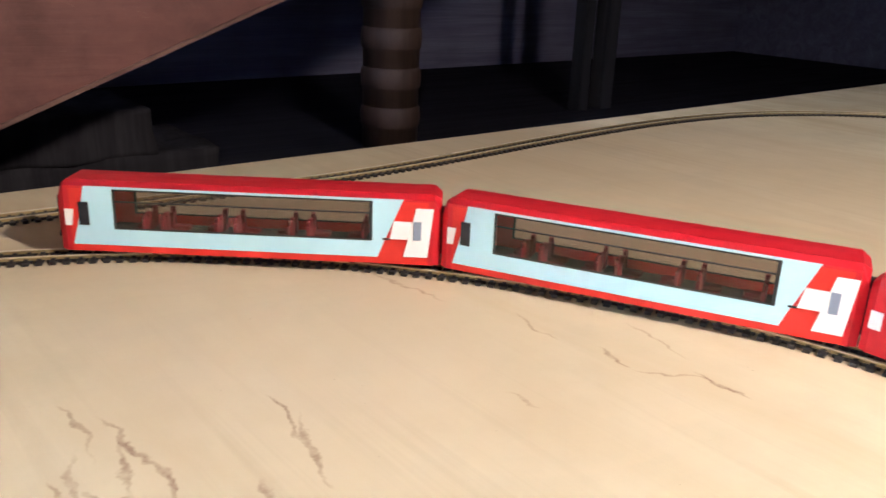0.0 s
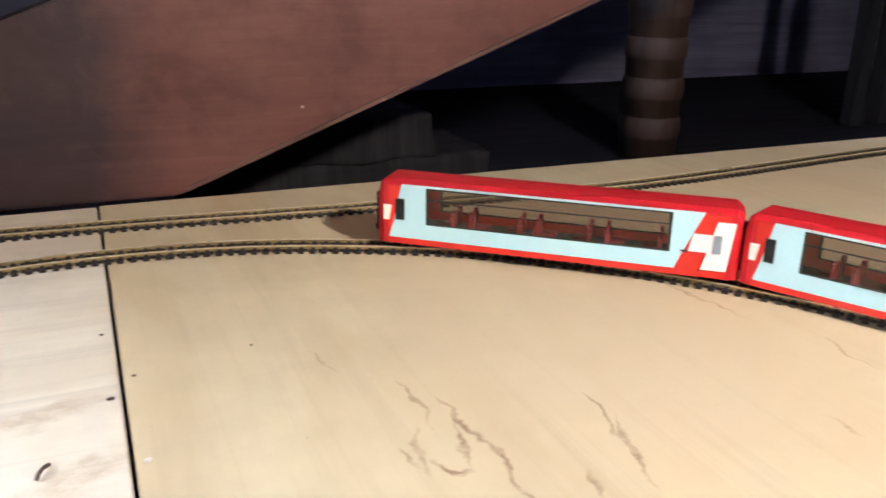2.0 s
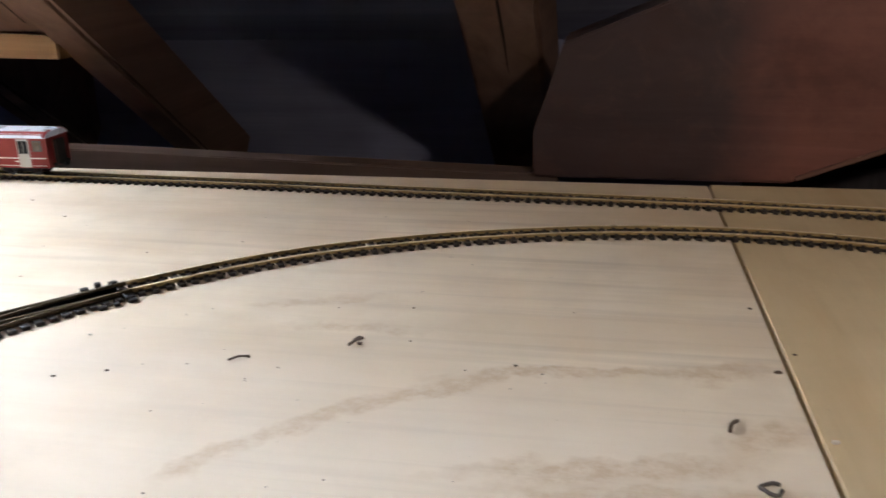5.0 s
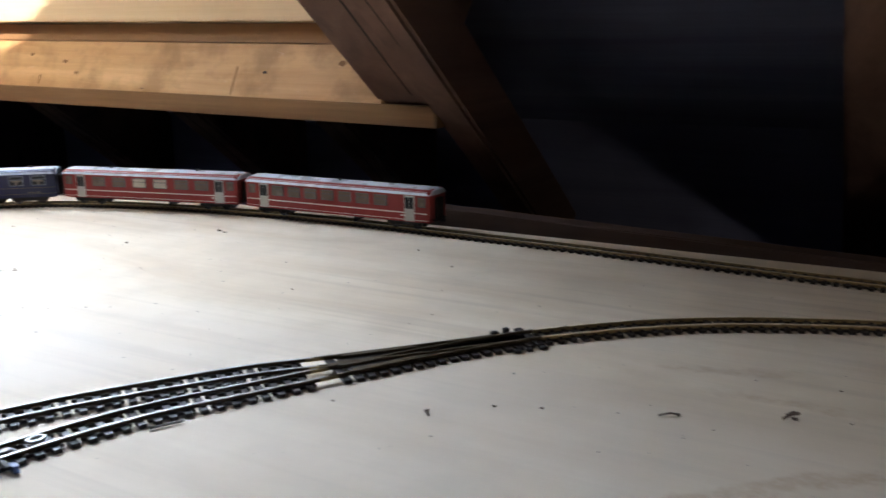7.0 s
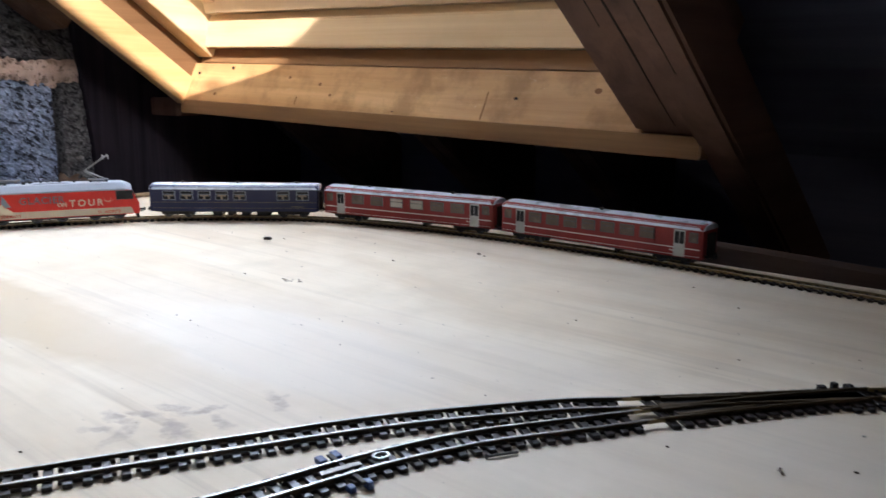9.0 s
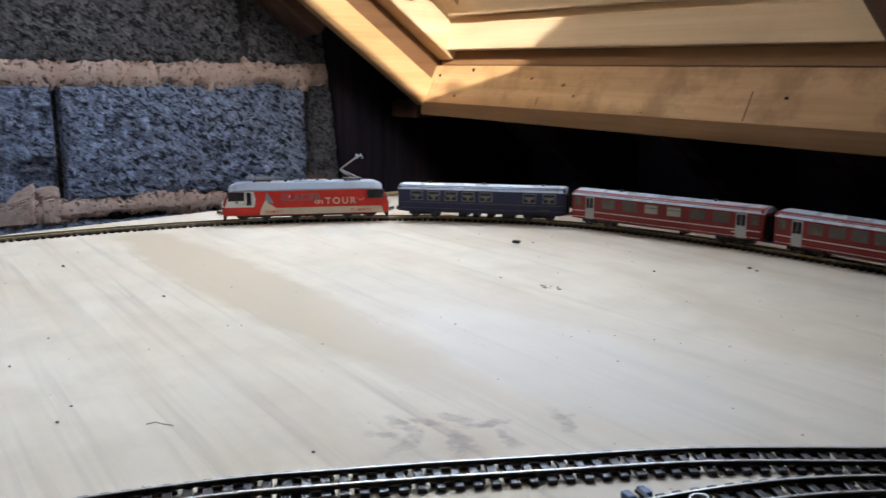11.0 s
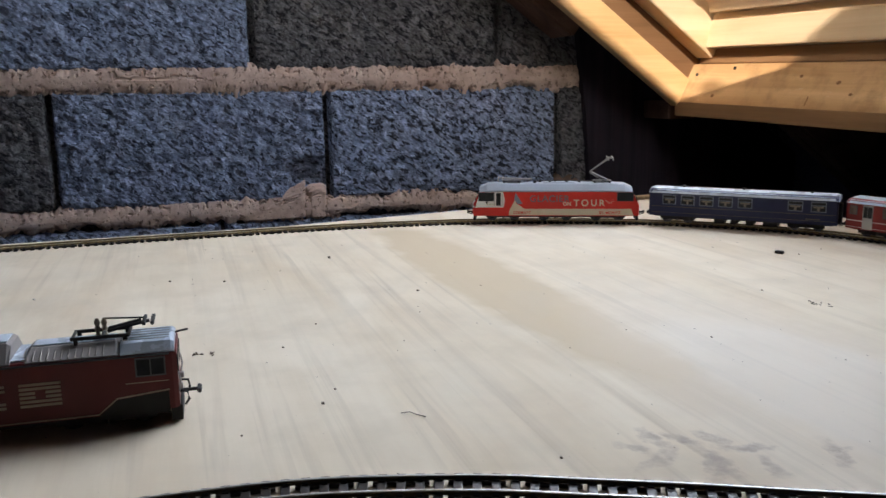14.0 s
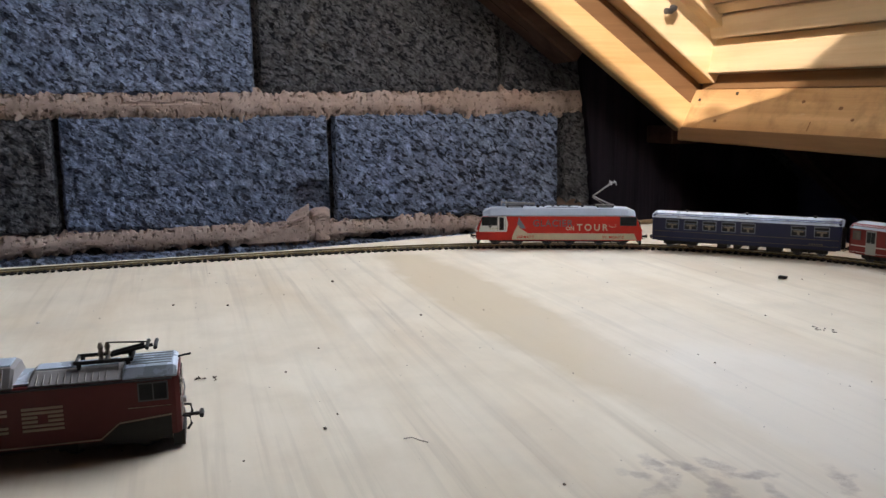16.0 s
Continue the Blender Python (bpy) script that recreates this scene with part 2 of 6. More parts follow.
M_PLY_RIGHT = plywood(
    "birch_plywood_cross_grain", 1, (0.85, 0.785, 0.62),
    [((0.307, 0.334), 0.019, -80, 0.0030, BROWN, 1.0), ((0.310, 0.298), 0.020, -90, 0.0028, BROWN, 0.95), ((0.295, 0.354), 0.017, -92, 0.0026, BROWN, 0.8),
     ((0.286, 0.322), 0.014, -101, 0.0030, BROWN, 0.7), ((0.292, 0.306), 0.007, -53, 0.0030, BROWN, 0.9), ((0.301, 0.320), 0.015, -104, 0.0030, BROWN, 0.8),
     ((0.280, 0.317), 0.006, -84, 0.0024, BROWN, 0.7), ((0.362, 0.320), 0.013, -93, 0.0026, BROWN, 1.0), ((0.334, 0.278), 0.009, -107, 0.0034, BROWN, 0.7),
     ((0.271, 0.403), 0.010, -84, 0.0018, BROWN, 0.5), ((0.480, 0.405), 0.024, -85, 0.0024, BROWN, 0.7), ((0.502, 0.323), 0.013, -96, 0.0022, BROWN, 0.7),
     ((0.505, 0.281), 0.008, -90, 0.0024, BROWN, 0.9), ((0.514, 0.255), 0.015, -59, 0.0022, BROWN, 0.8), ((0.523, 0.236), 0.011, -90, 0.0026, BROWN, 0.9),
     ((0.538, 0.280), 0.018, -100, 0.0022, BROWN, 0.6), ((0.360, 0.295), 0.020, -107, 0.0028, BROWN, 0.8), ((0.445, 0.277), 0.007, -72, 0.0018, BROWN, 0.5)],
    [((0.70, 0.45), (0.5, 0.25), 20, (0.52, 0.39, 0.25), 0.45), ((0.40, 0.42), (0.10, 0.16), 10, (0.56, 0.44, 0.30), 0.4)], 0.28, 0.58, 0.0065)
M_PLY_EDGE = old_timber("plywood_edge", (0.20, 0.13, 0.07), (0.42, 0.30, 0.18), 0, 0.8, False)


def block_material(name, tint, age):
    """Pumice-grey aggregate block: fine grains, slanting dark pores, bluish tone."""
    s = Shader(name)
    info = s.tree.nodes.new("ShaderNodeObjectInfo")
    lean = s.mapped(scale=(1.0, 1.0, 0.5), source=s.mapped(rot=(radians(-55), 0, 0)))
    grain = s.noise(240, 3, 0.65, lean)
    col = s.ramp(grain, [(0.34, tuple(c * 0.42 for c in tint)), (0.50, tint), (0.66, tuple(min(1, c * 1.7) for c in tint))])
    pale = s.ramp(s.noise(46, 4, 0.65), [(0.48, 0.0), (0.68, 1.0)])
    col = s.mix(s.math("MULTIPLY", pale, 0.45), col, tuple(min(1, c * 1.75) for c in tint))
    pores = s.ramp(s.noise(165, 3, 0.6, lean, 0.7), [(0.42, 1.0), (0.462, 0.0)])
    col = s.mix(s.math("MULTIPLY", pores, 0.86), col, (0.016, 0.018, 0.025))
    smear = s.ramp(s.noise(13, 5, 0.65), [(0.60, 0.0), (0.78, 1.0)])
    col = s.mix(s.math("MULTIPLY", smear, 0.18 + age), col, (0.36, 0.30, 0.26))
    col = s.mix(s.math("MULTIPLY", info.outputs["Random"], 0.25), col, tuple(c * 0.8 for c in tint))
    h = s.math("SUBTRACT", s.math("MULTIPLY", grain, 0.5), s.math("MULTIPLY", pores, 1.0))
    s.bump(h, 1.0, 0.007)
    return s.done(col, 0.95)


def mortar_material():
    s = Shader("pinkish_mortar")
    n = s.noise(28, 6, 0.65)
    col = s.ramp(n, [(0.3, (0.50, 0.365, 0.30)), (0.5, (0.65, 0.495, 0.415)), (0.72, (0.74, 0.60, 0.52))])
    grit = s.ramp(s.noise(150, 4, 0.7), [(0.37, 1.0), (0.43, 0.0)])
    col = s.mix(s.math("MULTIPLY", grit, 0.75), col, (0.20, 0.14, 0.11))
    s.bump(s.math("ADD", n, s.math("MULTIPLY", grit, -0.4)), 0.5, 0.002)
    return s.done(col, 0.95)


M_EARTH = paint("brown_earth_daub", (0.17, 0.115, 0.085), 0.95, 0, 0.4, 90)
# old brownish block tone, also used as painted shade on the gable
M_BLOCK_OLD_SHADE = block_material("brownish_and_shade_block", (0.135, 0.135, 0.145), 0.16)
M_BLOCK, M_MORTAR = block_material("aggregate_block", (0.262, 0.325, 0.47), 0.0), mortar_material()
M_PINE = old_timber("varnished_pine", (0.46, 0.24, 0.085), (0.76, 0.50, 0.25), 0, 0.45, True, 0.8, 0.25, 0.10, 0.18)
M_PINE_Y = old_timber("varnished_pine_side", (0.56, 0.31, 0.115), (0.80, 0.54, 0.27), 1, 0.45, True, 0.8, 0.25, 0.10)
# rebate and trim browns hold painted shade; the side lining's pine is paler
M_REBATE = old_timber("rebate_shade", (0.20, 0.105, 0.045), (0.34, 0.19, 0.09), 0, 0.5, False, 0.8, 0.2, 0.1)
M_REBATE_Y = old_timber("rebate_side_shade", (0.15, 0.078, 0.034), (0.26, 0.14, 0.068), 1, 0.5, False, 0.8, 0.2, 0.1)
M_TRIM = old_timber("trim_shade", (0.23, 0.13, 0.06), (0.42, 0.25, 0.12), 0, 0.55, True, 0.8, 0.2, 0.15)
# sash pine is raised paler to carry the sun's glare in its colour
M_SASH = old_timber("pine_sash", (0.68, 0.47, 0.25), (0.86, 0.69, 0.46), 0, 0.4, False, 0.8, 0.25, 0.08)
M_SASH_Y = old_timber("pine_sash_side", (0.68, 0.47, 0.25), (0.86, 0.69, 0.46), 1, 0.4, False, 0.8, 0.25, 0.08)
M_CRACK = paint("dark_timber_crack", (0.012, 0.008, 0.006), 0.9)
M_KNOT = old_timber("brown_knot", (0.20, 0.095, 0.035), (0.36, 0.18, 0.07), 2, 0.5, False)
M_RAFTER = old_timber("brown_rafter", (0.105, 0.058, 0.042), (0.225, 0.128, 0.086), 1, 0.75, True, 0.6, 0.25, 0.10)


def brace_timber():
    """Red-brown stained beam, shade painted dark at one end, with scuffs and drips."""
    s = Shader("red_brown_beam")
    g1 = s.noise(1.0, 6, 0.6, s.mapped(rot=(0, radians(21), 0), scale=(2.4, 17.0, 17.0)), 0.8)
    g2 = s.noise(1.0, 3, 0.6, s.mapped(rot=(0, radians(21), 0), scale=(12.0, 160.0, 160.0)))
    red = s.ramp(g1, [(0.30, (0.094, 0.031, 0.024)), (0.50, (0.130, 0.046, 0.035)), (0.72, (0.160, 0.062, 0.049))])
    foot_shade = s.ramp(g1, [(0.30, (0.024, 0.0125, 0.0138)), (0.50, (0.034, 0.0185, 0.020)), (0.72, (0.049, 0.027, 0.0285))])
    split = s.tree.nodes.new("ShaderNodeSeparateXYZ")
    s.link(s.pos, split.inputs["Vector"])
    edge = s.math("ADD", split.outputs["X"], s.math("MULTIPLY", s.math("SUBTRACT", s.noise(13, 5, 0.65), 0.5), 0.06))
    # the foot's shade is mixed into the colour along a ragged edge
    col = s.mix(s.ramp(edge, [(0.190, 0.0), (0.245, 1.0)]), foot_shade, red)
    col = s.mix(s.math("MULTIPLY", s.ramp(g2, [(0.34, 1.0), (0.55, 0.0)]), 0.10), col, (0.030, 0.014, 0.011))
    blot = s.ramp(s.noise(17, 5, 0.65), [(0.46, 0.0), (0.62, 1.0)])
    col = s.mix(s.math("MULTIPLY", blot, 0.38), col, (0.045, 0.021, 0.017))
    mottle = s.ramp(s.noise(1.0, 6, 0.7, s.mapped(rot=(0, radians(21), 0), scale=(24.0, 40.0, 40.0)), 0.6), [(0.52, 0.0), (0.66, 1.0)])
    col = s.mix(s.math("MULTIPLY", mottle, 0.09), col, (0.21, 0.095, 0.072))
    scuffs = s.ramp(s.noise(1.0, 5, 0.7, s.mapped(rot=(0, radians(-30), 0), scale=(75.0, 75.0, 170.0)), 1.5), [(0.66, 0.0), (0.72, 1.0)])
    col = s.mix(s.math("MULTIPLY", scuffs, 0.13), col, (0.30, 0.19, 0.15))
    dust = s.ramp(s.noise(5.5, 5, 0.7), [(0.50, 0.0), (0.74, 1.0)])
    col = s.mix(s.math("MULTIPLY", dust, 0.10), col, (0.20, 0.105, 0.085))
    s.bump(s.math("ADD", g1, s.math("MULTIPLY", g2, 0.5)), 0.35, 0.0022)
    return s.done(col, s.ramp(blot, [(0, 0.52), (1, 0.70)]), 0.0, Specular_IOR_Level=0.3)


M_BRACE = brace_timber()
M_CHIP = paint("bare_wood_chip", (0.36, 0.24, 0.18), 0.8, 0, 0.3)
M_WORN = old_timber("worn_red_brown_edge", (0.085, 0.036, 0.028), (0.165, 0.085, 0.062), 0, 0.6, False, 1.2, 0.3, 0.1, 0.6)
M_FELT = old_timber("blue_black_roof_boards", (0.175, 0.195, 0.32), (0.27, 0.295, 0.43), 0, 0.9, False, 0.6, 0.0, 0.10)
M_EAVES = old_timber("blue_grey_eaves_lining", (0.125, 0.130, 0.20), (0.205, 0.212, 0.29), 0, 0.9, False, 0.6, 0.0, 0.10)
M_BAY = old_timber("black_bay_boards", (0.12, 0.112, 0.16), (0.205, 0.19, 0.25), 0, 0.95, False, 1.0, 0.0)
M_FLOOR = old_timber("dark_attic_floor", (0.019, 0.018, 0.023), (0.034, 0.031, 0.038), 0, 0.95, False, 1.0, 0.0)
M_PLATE = old_timber("dark_plate", (0.072, 0.050, 0.044), (0.135, 0.096, 0.080), 0, 0.85, False, 0.8, 0.05, 0.1)
M_EAVES_SHADE = old_timber("eaves_shade_tone", (0.024, 0.020, 0.028), (0.052, 0.044, 0.058), 2, 0.95, False, 1.0, 0.0)
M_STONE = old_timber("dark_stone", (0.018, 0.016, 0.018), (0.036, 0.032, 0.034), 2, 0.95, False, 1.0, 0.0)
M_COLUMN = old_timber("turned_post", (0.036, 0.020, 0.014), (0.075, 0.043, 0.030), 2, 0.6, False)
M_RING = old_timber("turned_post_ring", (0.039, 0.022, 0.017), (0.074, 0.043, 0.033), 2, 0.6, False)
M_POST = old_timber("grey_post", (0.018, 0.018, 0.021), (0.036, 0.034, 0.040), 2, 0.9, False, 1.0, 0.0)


def rail_material():
    s = Shader("nickel_silver_rail")
    n = s.noise(60, 4)
    return s.done(s.ramp(n, [(0.3, (0.60, 0.51, 0.34)), (0.7, (0.88, 0.77, 0.54))]), s.ramp(n, [(0.3, 0.36), (0.7, 0.26)]), 0.45)


M_RAIL = rail_material()
M_RAIL_SIDE = paint("brass_rail_flank", (0.42, 0.32, 0.165), 0.46, 0.85, 0.25)
M_NICKEL = paint("bare_nickel_rail", (0.40, 0.39, 0.375), 0.36, 0.8, 0.15)
# dull rail of the points, also the painted shade on branch rail flanks
M_DULL_SHADED_RAIL = paint("dull_and_shaded_rail", (0.10, 0.075, 0.045), 0.5, 0.6, 0.3)
M_TIE = paint("dark_brown_sleeper", (0.022, 0.018, 0.017), 0.34, 0, 0.35, 200)
M_RED = paint("signal_red_paint", (0.62, 0.028, 0.018), 0.32)
M_DEEP_RED = paint("deep_red_paint", (0.50, 0.012, 0.020), 0.28)
M_COACH_RED = paint("coach_red_paint", (0.22, 0.020, 0.019), 0.35)
M_OXIDE = paint("dark_red_paint", (0.100, 0.011, 0.011), 0.35)
M_OLD_CREAM = paint("dim_cream_lining", (0.36, 0.27, 0.20), 0.5)
M_CREAM = paint("cream_paint", (0.66, 0.58, 0.44), 0.4)
M_WHITE = paint("white_paint", (0.80, 0.79, 0.77), 0.35, 0, 0.05)
M_ICE = paint("pale_blue_paint", (0.46, 0.72, 0.82), 0.35, 0, 0.05)
M_NAVY = paint("navy_blue_paint", (0.009, 0.014, 0.062), 0.30)
M_ROOF = paint("grey_roof_paint", (0.33, 0.365, 0.42), 0.40, 0.1, 0.08)
M_ROOF_BLUE = paint("light_grey_coach_roof", (0.50, 0.57, 0.66), 0.24, 0.2, 0.08)
M_BLACK = paint("black_underframe", (0.018, 0.017, 0.017), 0.6, 0, 0.3)
M_DARK_STEEL = paint("dark_steel", (0.10, 0.10, 0.11), 0.4, 0.8)
M_SILVER = paint("silver_arm", (0.40, 0.40, 0.40), 0.35, 0.8, 0.08)
M_BOX = paint("brownish_grey_roof_box", (0.235, 0.215, 0.21), 0.45)
M_TAN = paint("tan_insulator", (0.30, 0.235, 0.18), 0.5)
M_LOUVRE = paint("brownish_louvre", (0.17, 0.145, 0.13), 0.55)
M_FOIL = paint("silver_foil_letters", (0.17, 0.15, 0.165), 0.25, 0.85, 0.08)
M_GILT = paint("dull_gilt_line", (0.17, 0.145, 0.095), 0.5, 0.3)
M_GREY_BLUE = paint("blue_grey_mark", (0.22, 0.26, 0.33), 0.4)
M_YELLOW = paint("straw_yellow_line", (0.52, 0.44, 0.20), 0.45)
M_SEAT = paint("red_seat_cloth", (0.17, 0.014, 0.018), 0.85)
M_INSIDE = paint("dark_interior", (0.060, 0.045, 0.045), 0.8)
M_WOOD_BITS = paint("dark_shaving", (0.085, 0.060, 0.045), 0.8, 0, 0.4)
M_DUST = paint("grey_brown_fibre", (0.22, 0.19, 0.165), 0.9, 0, 0.3)
M_PALE_BITS = paint("pale_flake", (0.62, 0.58, 0.52), 0.7)
M_STEEL = paint("old_steel", (0.12, 0.11, 0.105), 0.4, 0.9, 0.3)
M_BLUE_STEEL = paint("blue_plastic_point_gear", (0.025, 0.060, 0.19), 0.3)


def glass_material(name, tint, rough=0.03):
    s = Shader(name)
    return s.done(tint, rough, 0.0, Transmission_Weight=1.0, IOR=1.45)


M_PANE = glass_material("window_glass", (0.97, 0.99, 1.0))
M_TINT = glass_material("tinted_coach_glass", (0.66, 0.62, 0.60), 0.02)
s = Shader("dark_coach_glass")
M_DARK_GLASS = s.done(s.ramp(s.noise(90, 3), [(0.3, (0.014, 0.015, 0.018)), (0.7, (0.030, 0.031, 0.036))]), 0.15, 0.0, Specular_IOR_Level=0.18)
M_LAMP = paint("pale_brown_shade", (0.24, 0.20, 0.165), 0.6)
M_PALE_GLASS = paint("pale_coach_window", (0.40, 0.36, 0.31), 0.2, 0, 0.3)
M_WARM_GLASS = paint("dim_coach_window", (0.135, 0.105, 0.085), 0.15, 0, 0.3)


# ---- building helpers ----
def part(name, bm, material, parent=None, label="", smooth=False):
    """Links a bmesh as one mesh object, under a thing or a part."""
    mesh = bpy.data.meshes.new(name)
    bmesh.ops.recalc_face_normals(bm, faces=bm.faces)
    bm.to_mesh(mesh)
    bm.free()
    mesh.materials.append(material)
    if smooth:
        mesh.shade_smooth()
    ob = new(name, mesh)
    ob.parent = parent
    if label:
        ob["label"] = label
    return ob


def shared(name, mesh, parent, m):
    ob = new(name, mesh)
    ob.parent = parent
    ob.matrix_basis = m
    return ob


def box(size, at=(0, 0, 0), bevel=0.0, bm=None, turn=None):
    """A box with softened edges, added to bm."""
    bm = bm or bmesh.new()
    m = Matrix.Translation(at) @ (turn or Matrix.Identity(4)) @ Matrix.Diagonal((*size, 1))
    made = bmesh.ops.create_cube(bm, size=1.0, matrix=m)["verts"]
    if bevel > 0:
        edges = {e for v in made for e in v.link_edges}
        bmesh.ops.bevel(bm, geom=list(edges), offset=bevel, segments=2, profile=0.6, affect="EDGES")
    return bm


def rod(points, radius, sides=8, bm=None):
    """A round bar along a polyline."""
    bm = bm or bmesh.new()
    pts = [Vector(p) for p in points]
    rings = []
    for i, p in enumerate(pts):
        d = (pts[min(i + 1, len(pts) - 1)] - pts[max(i - 1, 0)]).normalized()
        side = d.cross(Vector((0, 0, 1)))
        if side.length < 0.05:
            side = d.cross(Vector((0, 1, 0)))
        side.normalize()
        up = side.cross(d)
        rings.append([bm.verts.new(p + radius * (math.cos(2 * math.pi * k / sides) * side + math.sin(2 * math.pi * k / sides) * up)) for k in range(sides)])
    for a, b in zip(rings, rings[1:]):
        for k in range(sides):
            bm.faces.new((a[k], a[(k + 1) % sides], b[(k + 1) % sides], b[k]))
    bm.faces.new(rings[0])
    bm.faces.new(rings[-1][::-1])
    return bm


def prism(outline, low, high, axis="y", bm=None):
    """A flat outline given thickness along one axis. Outline pairs: (x, z) for y, (x, y) for z, (y, z) for x."""
    bm = bm or bmesh.new()

    def at(p, h):
        return (p[0], h, p[1]) if axis == "y" else (p[0], p[1], h) if axis == "z" else (h, p[0], p[1])

    a = [bm.verts.new(at(p, low)) for p in outline]
    b = [bm.verts.new(at(p, high)) for p in outline]
    bm.faces.new(a)
    bm.faces.new(b[::-1])
    n = len(outline)
    for k in range(n):
        bm.faces.new((a[k], a[(k + 1) % n], b[(k + 1) % n], b[k]))
    return bm


def loft(sections, bm=None, caps=True):
    """Joins rings of equal counts."""
    bm = bm or bmesh.new()
    rings = [[bm.verts.new(p) for p in ring] for ring in sections]
    for a, b in zip(rings, rings[1:]):
        n = len(a)
        for k in range(n):
            bm.faces.new((a[k], a[(k + 1) % n], b[(k + 1) % n], b[k]))
    if caps:
        bm.faces.new(rings[0])
        bm.faces.new(rings[-1][::-1])
    return bm


def wheel_bm(radius, width, bm=None, at=(0, 0, 0), sides=16):
    bm = bm or bmesh.new()
    x, y, z = at
    prof = ((0, -width / 2), (radius * 0.55, -width / 2), (radius * 0.6, -width * 0.3), (radius * 0.85, -width * 0.3), (radius, -width / 2), (radius, width * 0.25), (radius * 1.1, width * 0.3), (radius * 1.1, width / 2), (0, width / 2))
    rings = [[bm.verts.new((x + r * math.cos(2 * math.pi * k / sides), y + h, z + r * math.sin(2 * math.pi * k / sides))) for k in range(sides)] for r, h in prof[1:-1]]
    for a, b in zip(rings, rings[1:]):
        for k in range(sides):
            bm.faces.new((a[k], a[(k + 1) % sides], b[(k + 1) % sides], b[k]))
    bm.faces.new(rings[0])
    bm.faces.new(rings[-1][::-1])
    return bm


def empty(name, label, category, group="", m=None, kind=""):
    ob = new(name)
    ob.empty_display_size = 0.02
    if m is not None:
        ob.matrix_basis = m
    return tagged(ob, label, category, group, kind)


class Curve:
    """A smooth centre line through a few points, by arc length."""

    def __init__(self, pts, step=0.004):
        p = [np.array(q, float) for q in pts]
        p = [2 * p[0] - p[1], *p, 2 * p[-1] - p[-2]]
        out = []
        for a, b, c, d in zip(p, p[1:], p[2:], p[3:]):
            for u in np.linspace(0, 1, 30, endpoint=False):
                out.append(0.5 * (2 * b + (c - a) * u + (2 * a - 5 * b + 4 * c - d) * u**2 + (3 * b - a - 3 * c + d) * u**3))
        out.append(p[-2])
        out = np.array(out)
        for _ in range(60):
            out[1:-1] = 0.25 * out[:-2] + 0.5 * out[1:-1] + 0.25 * out[2:]
        s = np.r_[0, np.cumsum(np.linalg.norm(np.diff(out, axis=0), axis=1))]
        self.length = float(s[-1])
        n = int(self.length / step) + 1
        self.s = np.linspace(0, self.length, n)
        self.x, self.y = np.interp(self.s, s, out[:, 0]), np.interp(self.s, s, out[:, 1])

    def at(self, s):
        return Vector((float(np.interp(s, self.s, self.x)), float(np.interp(s, self.s, self.y)), 0))

    def way(self, s):
        return (self.at(min(s + 0.003, self.length)) - self.at(max(s - 0.003, 0))).normalized()

    def nearest(self, x, y):
        return float(self.s[np.argmin((self.x - x) ** 2 + (self.y - y) ** 2)])

# ---- the large structure ----
EDGE_Y, JOINT_X, FLOOR_Z, GABLE_X = 0.697, 0.188, -0.12, -1.42
THICK = 0.018


def board(name, outline, material, label):
    thing = empty(name, label, "plywood board", "layout boards")
    bm = prism(outline, -THICK, 0.0, "z")
    bmesh.ops.bevel(bm, geom=[e for e in bm.edges if all(abs(v.co.z) < 1e-6 for v in e.verts)], offset=0.0006, segments=2, affect="EDGES")
    part("panel", bm, material, thing)
    core = prism([(x * 0.9995 + 0.0002, y * 0.9995) for x, y in outline], -THICK * 0.72, -THICK * 0.40, "z")
    part("core_layer", core, M_PLY_EDGE, thing)
    return thing


board("layout_board", [(-1.048, EDGE_Y), (-1.062, 0.40), (-1.012, 0.10), (-1.008, -0.40), (-1.0, -0.75), (JOINT_X - 0.0009, -0.75), (JOINT_X - 0.0009, EDGE_Y - 0.003)],
      M_PLY_LEFT, "pale birch plywood sheet with grey smudges, on battens")
board("layout_board", [(JOINT_X + 0.0009, EDGE_Y), (JOINT_X + 0.0009, -0.75), (1.75, -0.75), (1.75, EDGE_Y)],
      M_PLY_RIGHT, "tan birch plywood sheet with red-brown streaks, on battens")

for bx in (-0.95, -0.55, -0.15, 0.15, 0.24, 0.65, 1.05, 1.45):
    b = part("batten", box((0.045, 1.36, -FLOOR_Z - THICK), (bx, -0.04, (FLOOR_Z - THICK) / 2), 0.002), M_PLATE)
    tagged(b, "dark sawn softwood batten carrying the plywood layout", "batten", "battens under the layout")

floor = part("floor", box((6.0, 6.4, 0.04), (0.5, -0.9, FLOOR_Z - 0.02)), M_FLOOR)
tagged(floor, "dark dusty attic floor boards", "floor", kind="structure")

# roof plane over the layout, with the hole of the roof window
DECK = 0.16
WX0, WX1 = -1.295, -0.52
WY_LOW, WY_HIGH = 0.80, -0.25


def slab(name, x0, x1, y0, y1, lift, thick, material, label, category="roof", kind="structure"):
    """A slab that lies on the roof slope between two levels of y, lift above the rafters' undersides."""
    prof = []
    for y, h in ((y0, lift), (y1, lift), (y1, lift + thick), (y0, lift + thick)):
        prof.append((y + h * SN, roof_z(y) + h * CS))
    ob = part(name, prism(prof, x0, x1, "x"), material)
    return tagged(ob, label, category, kind=kind)


